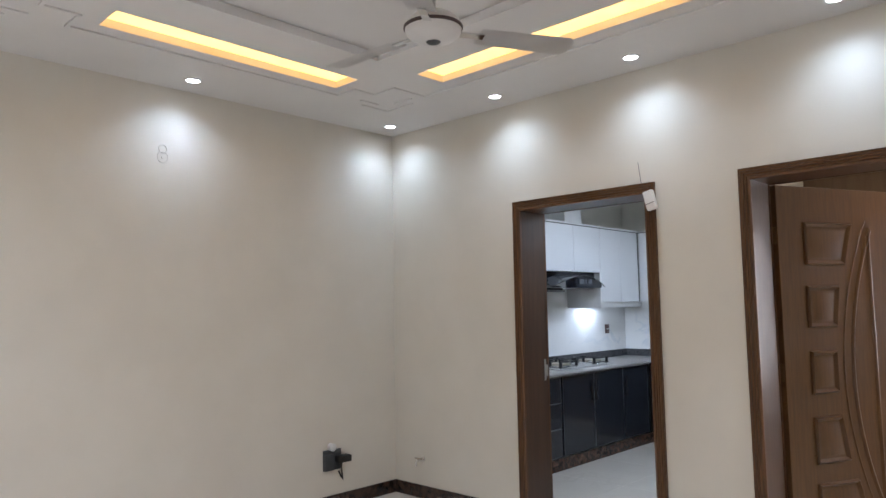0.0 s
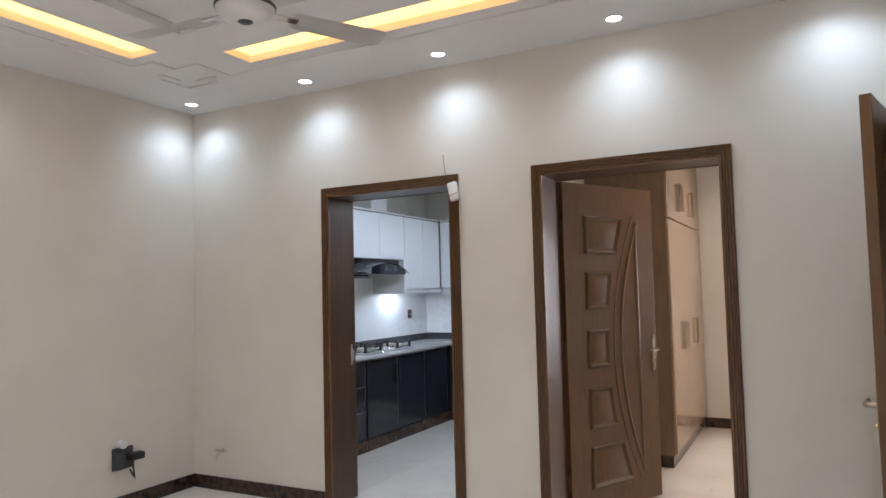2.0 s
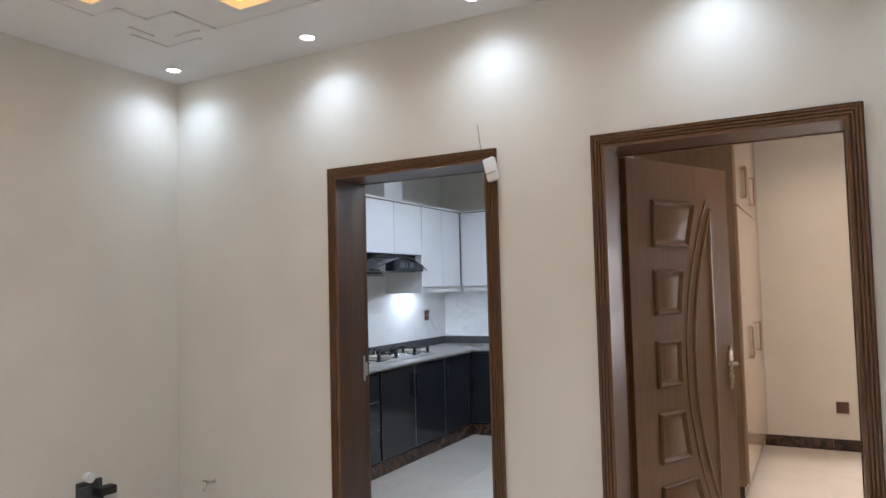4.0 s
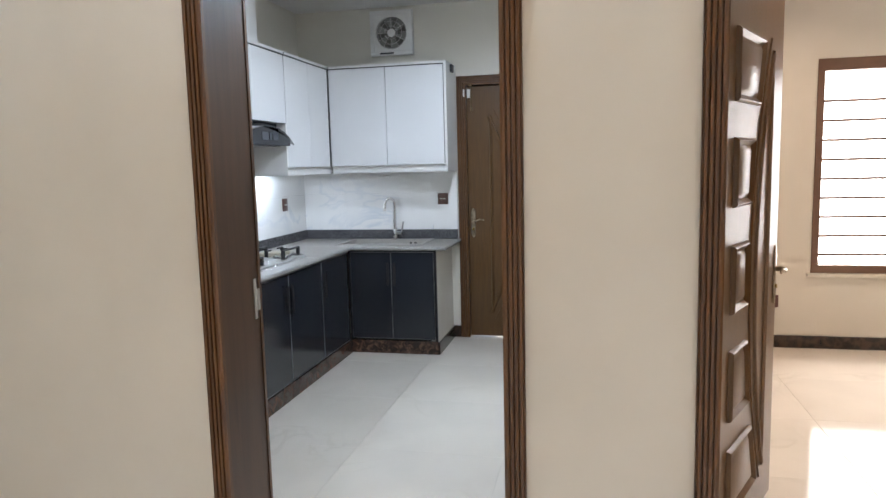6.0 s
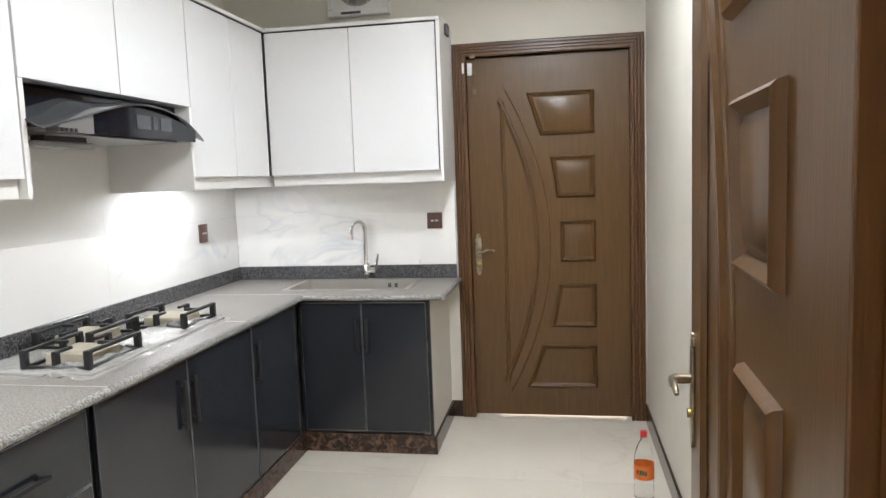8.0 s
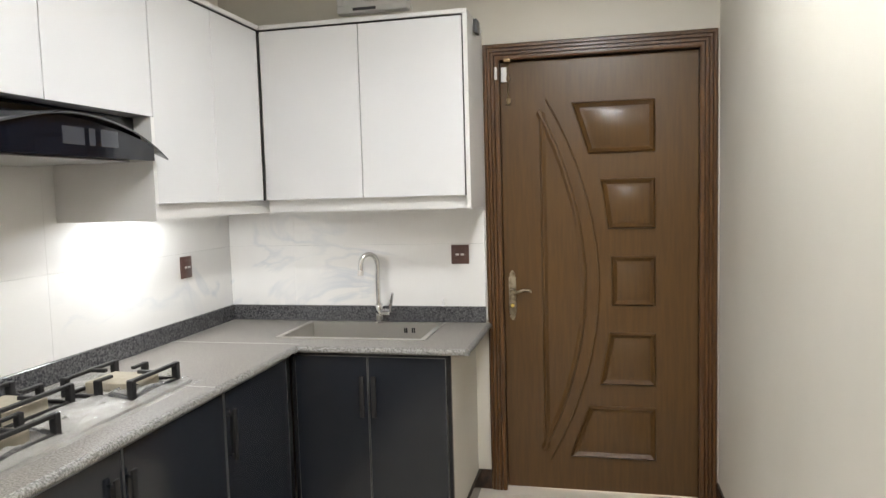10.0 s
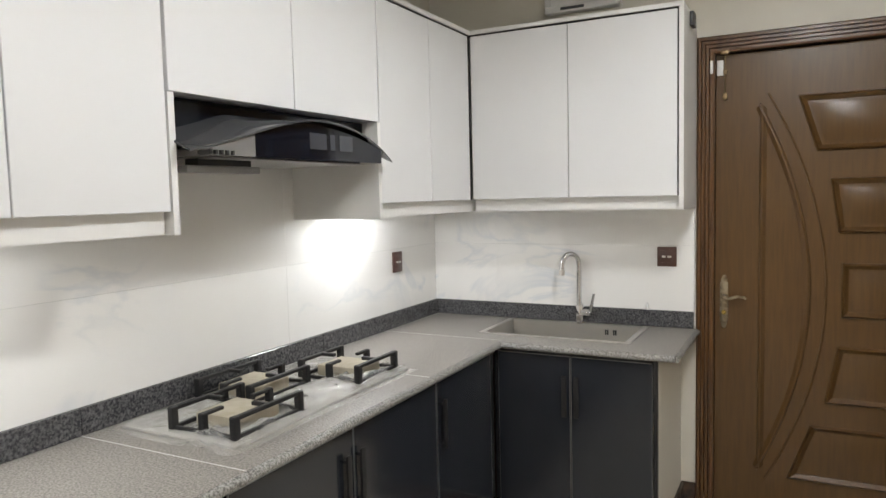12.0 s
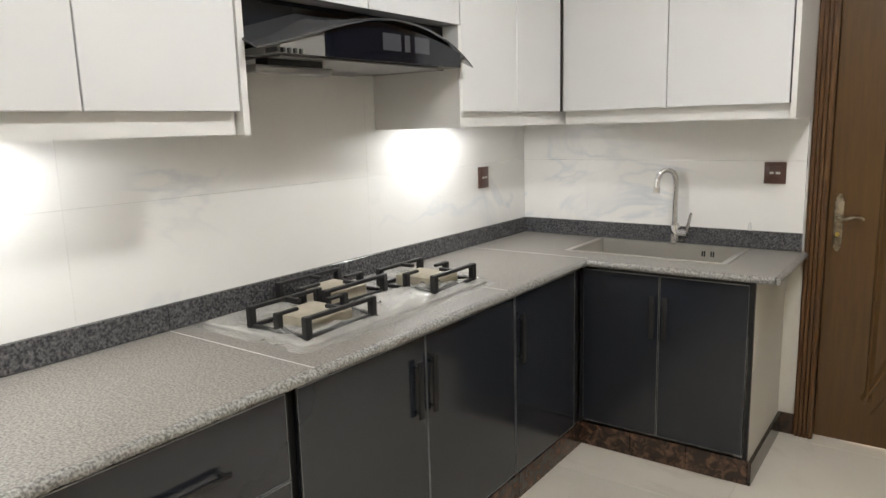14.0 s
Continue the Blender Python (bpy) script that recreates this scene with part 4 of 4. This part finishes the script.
# bottle on the kitchen floor
b = thing("bottle", "empty clear plastic drink bottle with orange label and red cap", "bottle", pose(-2.115, 7.045, 0.001))
R = 0.044
p = part("bottle_body", revolve(bmesh.new(), [(0.001, 0.004), (0.03, 0.002), (R, 0.012), (R, 0.06), (R - 0.004, 0.075), (R, 0.09), (R, 0.17), (R - 0.002, 0.19), (0.032, 0.235), (0.018, 0.265), (0.0135, 0.275), (0.0135, 0.295)]), PET, b)
p.visible_shadow = False
part("bottle_label", revolve(bmesh.new(), [(R + 0.0006, 0.10), (R + 0.0008, 0.10), (R + 0.0008, 0.165), (R + 0.0006, 0.165)]), ORANGE, b, "orange wraparound label")
part("bottle_cap", revolve(bmesh.new(), [(0.001, 0.312), (0.0145, 0.312), (0.0155, 0.309), (0.0155, 0.288), (0.0125, 0.288)]), RED, b, "red screw cap")
bm = bmesh.new()
for a, z0, z1 in ((-2.3, 0.125, 0.145), (-2.0, 0.125, 0.147), (-1.75, 0.125, 0.145), (-1.5, 0.122, 0.143)):
    c0, s0 = math.cos(a), math.sin(a)
    bx(bm, (R + 0.001) * c0 - 0.005, (R + 0.001) * c0 + 0.005, (R + 0.001) * s0 - 0.0015, (R + 0.001) * s0 + 0.0015, z0, z1)
part("label_print", bm, GREEN, b, "dark green print", smooth=False)

# ---- bedroom wardrobe ----
wd = thing("wardrobe", "tall taupe built-in wardrobe with steel handles", "wardrobe")
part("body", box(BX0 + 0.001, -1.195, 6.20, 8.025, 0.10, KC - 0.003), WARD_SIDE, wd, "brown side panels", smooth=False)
part("plinth", box(BX0 + 0.001, -1.21, 6.21, 8.025, 0.002, 0.10), SKIRT, wd, "dark plinth", smooth=False)
ys = [6.205, 6.81, 7.415, 8.02]
for a, b in zip(ys, ys[1:]):
    for z0, z1 in ((0.12, 2.02), (2.03, KC - 0.01)):
        d = part("door", box(-1.194, -1.174, a + 0.002, b - 0.002, z0, z1, 0.002, 1), WARDROBE, wd, smooth=False)
        y = b - 0.05 if a < 6.3 else a + 0.05
        zc = 1.03 if z0 < 1 else 2.25
        bm = bmesh.new()
        for dy in (-0.03, 0.03):
            bx(bm, -1.160, -1.148, y + dy - 0.007, y + dy + 0.007, zc - 0.12, zc + 0.12, 0.003)
        for dz in (-0.113, 0.113):
            bx(bm, -1.160, -1.148, y - 0.023, y + 0.023, zc + dz - 0.007, zc + dz + 0.007, 0.002)
            bx(bm, -1.174, -1.160, y - 0.006, y + 0.006, zc + dz - 0.006, zc + dz + 0.006)
        part("handle", bm, PULL, d, "rectangular brushed metal handle")

# ---- living room things ----
fan = thing("ceiling_fan", "white three-blade ceiling fan at rest", "ceiling fan", pose(-2.13, 2.40, 2.55))
bm = revolve(bmesh.new(), [(0.0005, 0.022), (0.03, 0.023), (0.06, 0.028), (0.095, 0.041), (0.114, 0.058), (0.118, 0.075)])
part("motor_cover", bm, FANW, fan)
part("trim_band", revolve(bmesh.new(), [(0.119, 0.074), (0.123, 0.078), (0.123, 0.088), (0.119, 0.09)]), FAN_TRIM, fan, "dark trim ring")
part("motor", revolve(bmesh.new(), [(0.118, 0.089), (0.11, 0.11), (0.08, 0.135), (0.02, 0.145), (0.0005, 0.145)]), FANW, fan)
part("hub_cap", revolve(bmesh.new(), [(0.0005, 0.018), (0.026, 0.019), (0.034, 0.026)]), GREY_PL, fan, "grey centre cap")
part("downrod", cyl(bmesh.new(), 0, 0, 0.25, 0.012, 0.24, "z", 14), FANW, fan)
part("canopy", revolve(bmesh.new(), [(0.014, 0.32), (0.05, 0.34), (0.065, 0.42), (0.065, 0.434)]), FANW, fan)
for ang in (63, 183, 303):
    turn = Matrix.Rotation(radians(ang), 4, "Z") @ Matrix.Translation((0, 0, 0.07)) @ Matrix.Rotation(radians(-11), 4, "X")
    bm = bmesh.new()
    N = 14
    rows = []
    for i in range(N + 1):
        u = i / N
        x, wd2 = 0.20 + 0.44 * u, 0.058 + 0.012 * u
        rd = wd2 if u < 0.93 else wd2 * math.sqrt(max(0.05, 1 - ((u - 0.93) / 0.07) ** 2 * 0.7))
        rows.append([bm.verts.new(turn @ Vector((x, -rd, 0))), bm.verts.new(turn @ Vector((x, 0, 0.006))), bm.verts.new(turn @ Vector((x, rd, 0)))])
    for a, b in zip(rows, rows[1:]):
        for k in range(2):
            bm.faces.new((a[k], a[k + 1], b[k + 1], b[k]))
    bmesh.ops.solidify(bm, geom=bm.faces[:], thickness=0.003)
    bl = part("blade", bm, FANW, fan, "white metal blade")
    bm = bmesh.new()
    bmesh.ops.create_cube(bm, size=1, matrix=turn @ Matrix.Translation((0.165, 0, 0.0)) @ Matrix.Diagonal((0.12, 0.035, 0.006, 1)))
    part("blade_arm", bm, CHROME, bl, "shiny metal arm", smooth=False)

k = thing("socket_bracket", "dark grey wall bracket with a plug and hanging cable", "socket", pose(HX0, 3.66, 0.36, 0, 0, 90))
part("back_plate", box(-0.10, 0.06, -0.018, 0, -0.075, 0.075, 0.004), GREY_PL, k)
part("side_block", box(-0.10, -0.03, -0.05, -0.018, -0.07, 0.05, 0.006), GREY_PL, k)
part("plug", box(0.0, 0.11, -0.085, -0.018, -0.02, 0.03, 0.008), BLACK_PL, k, "black plug")
part("cable", tube(bmesh.new(), [(0.03, -0.06, -0.01), (0.02, -0.07, -0.05), (0.035, -0.06, -0.11), (0.05, -0.05, -0.15), (0.03, -0.05, -0.12), (0.01, -0.05, -0.08)], 0.006, 8), BLACK_PL, k, "short black hanging cable")
part("round_cap", cyl(bmesh.new(), -0.03, -0.02, 0.095, 0.028, 0.04, "y", 20), PLASTIC, k, "white round cap")
g = thing("gas_tap", "small chrome gas tap on a wall stub", "tap", pose(-4.17, HY1, 0.30))
bm = cyl(bmesh.new(), 0, -0.035, 0, 0.010, 0.068, "y", 14)
cyl(bm, 0, -0.004, 0, 0.022, 0.008, "y", 18)
part("stub", bm, CHROME, g)
part("nozzle", tube(bmesh.new(), [(0, -0.06, 0), (0.0, -0.075, -0.015), (0, -0.08, -0.045)], [0.009, 0.008, 0.006], 10), CHROME, g)
part("lever", box(-0.035, 0.045, -0.062, -0.05, 0.010, 0.018, 0.003), BRONZE, g)
s = thing("door_sensor", "small white wireless box hung on the doorframe corner", "sensor", pose(-2.142, HY1 - 0.026, 2.10, 0, -14, 0))
part("case", box(-0.032, 0.032, -0.035, 0, -0.06, 0.06, 0.008), PLASTIC, s)
part("antenna", tube(bmesh.new(), [(-0.025, -0.012, 0.058), (-0.03, -0.008, 0.14), (-0.02, 0.004, 0.26)], 0.0018, 6), GREY_PL, s, "thin wire antenna")
part("cover_line", box(-0.028, 0.028, -0.037, -0.0345, -0.022, -0.019), GREY_PL, s, smooth=False)
r = thing("wall_ring", "small white cable outlet cover on the wall", "cable outlet", pose(HX0, 2.32, 2.49, 0, 0, 90))
for z, q in ((0.032, 0.026), (-0.022, 0.035)):
    part("ring", tube(bmesh.new(), [(q * math.cos(2 * math.pi * j / 28), -0.004, z + q * math.sin(2 * math.pi * j / 28)) for j in range(29)], 0.003, 6), PAINT, r)
part("screw_cover", cyl(bmesh.new(), 0, -0.004, -0.022, 0.010, 0.008, "y", 16), PAINT, r)

# ---- tiles, skirting, floors ----
structure("ground", box(-40, 40, -40, 40, -0.30, -0.2), GROUT, "plain ground under and around the house", "ground")


def tiled_floor(name, x0, x1, y0, y1, size, ox, oy, label):
    fl = structure(name, box(x0, x1, y0, y1, -0.05, -0.0022), GROUT, label, "floor")
    cache = {}
    gx = [x0] + [v for v in np.arange(ox, x1, size) if x0 + 0.02 < v < x1 - 0.02] + [x1]
    gy = [y0] + [v for v in np.arange(oy, y1, size) if y0 + 0.02 < v < y1 - 0.02] + [y1]
    for a, b in zip(gx, gx[1:]):
        for c, d in zip(gy, gy[1:]):
            key = (round(b - a, 3), round(d - c, 3))
            if key not in cache:
                hx, hy = key[0] / 2 - 0.0007, key[1] / 2 - 0.0007
                cache[key] = mesh_of("floor_tile", box(-hx, hx, -hy, hy, -0.0022, 0, 0.0006, 1), FLOOR)
            t = new("floor_tile", cache[key])
            t.parent = fl
            t.location = ((a + b) / 2, (c + d) / 2, 0)
    return fl


tiled_floor("floor", HX0, HX1, HY0, HY1, 0.8, -4.49 - 0.3, -1.6, "polished cream porcelain tile floor of the living room")
tiled_floor("floor_kitchen", KX0, KX1, HY1, 8.20, 0.8, -4.78, 4.0, "polished cream porcelain tile floor of the kitchen")
tiled_floor("floor_bedroom", KX1, BX1, HY1, 8.03, 0.8, -1.5, 4.0, "polished cream porcelain tile floor of the bedroom")


def skirting(x0, x1, y0, y1, h=0.10, run=0.6, mat=SKIRT, label="dark brown marble skirting along the wall", name="baseboard"):
    sk = thing(name, label, "skirting", kind="structure")
    along = (x1 - x0) > (y1 - y0)
    a, b = (x0, x1) if along else (y0, y1)
    n = max(1, math.ceil((b - a) / run))
    for i in range(n):
        p, q = a + (b - a) * i / n + 0.0006, a + (b - a) * (i + 1) / n - 0.0006
        part("skirting_piece", box(p, q, y0, y1, 0.001, h, 0.002, 1) if along else box(x0, x1, p, q, 0.001, h, 0.002, 1), mat, sk, smooth=False)


T = 0.013
skirting(HX0, HX0 + T, HY0, HY1 - T)
skirting(HX0, KD[0] - 0.076, HY1 - T, HY1)
skirting(KD[1] + 0.076, BD[0] - 0.076, HY1 - T, HY1)
skirting(BD[1] + 0.076, HX1, HY1 - T, HY1)
skirting(HX0 + T, HX1 - T, HY0, HY0 + T)
skirting(HX1 - T, HX1, HY0, 3.35)
skirting(KX1 - T, KX1, KY0, KY1)
skirting(-3.144, -3.130, 7.448, KY1 - T)
skirting(-3.144, D2[0] - 0.076, KY1 - T, KY1 - 0.0005, run=0.2)
skirting(BX0, BX0 + T, BY0, 6.19)
skirting(-1.20, BX1, BY1 - T, BY1)
skirting(BX1 - T, BX1, BY0, BY1 - T)
skirting(-3.872, -3.857, 4.56, 7.447, 0.108, 0.6, PLINTH, "brown fossil marble plinth under the base cabinets", "plinth")
skirting(-3.872, -3.1445, 7.448, 7.463, 0.108, 0.36, PLINTH, "brown fossil marble plinth under the sink cabinet", "plinth")


def wall_tiles(name, label, pieces, along_x):
    base = structure(name, box(-4.46, -3.08, KY1 - 0.014, KY1 - 0.001, 0.88, 1.60) if along_x else box(-4.489, -4.4765 - 0.006, 4.56, 8.04, 0.88, 1.84), WALL_GROUT, label, "wall tiles")
    for a, b, z0, z1 in pieces:
        g = 0.0003
        bm = box(a + g, b - g, KY1 - 0.032, KY1 - 0.014, z0 + g, z1 - g) if along_x else box(-4.482, -4.475, a + g, b - g, z0 + g, z1 - g)
        part("tile", bm, TILE, base, smooth=False)


wall_tiles("wall_tiles_1", "white marble-look wall tiles above the hob", [(a, b, z0, z1) for a, b in ((4.56, 5.55), (5.55, 6.75), (6.75, 8.03)) for z0, z1 in ((0.88, 1.267), (1.267, 1.83))], False)
wall_tiles("wall_tiles_2", "white marble-look wall tiles above the sink", [(a, b, z0, z1) for a, b in ((-4.474, -4.1), (-4.1, -3.083)) for z0, z1 in ((0.88, 1.267), (1.267, 1.60))], True)
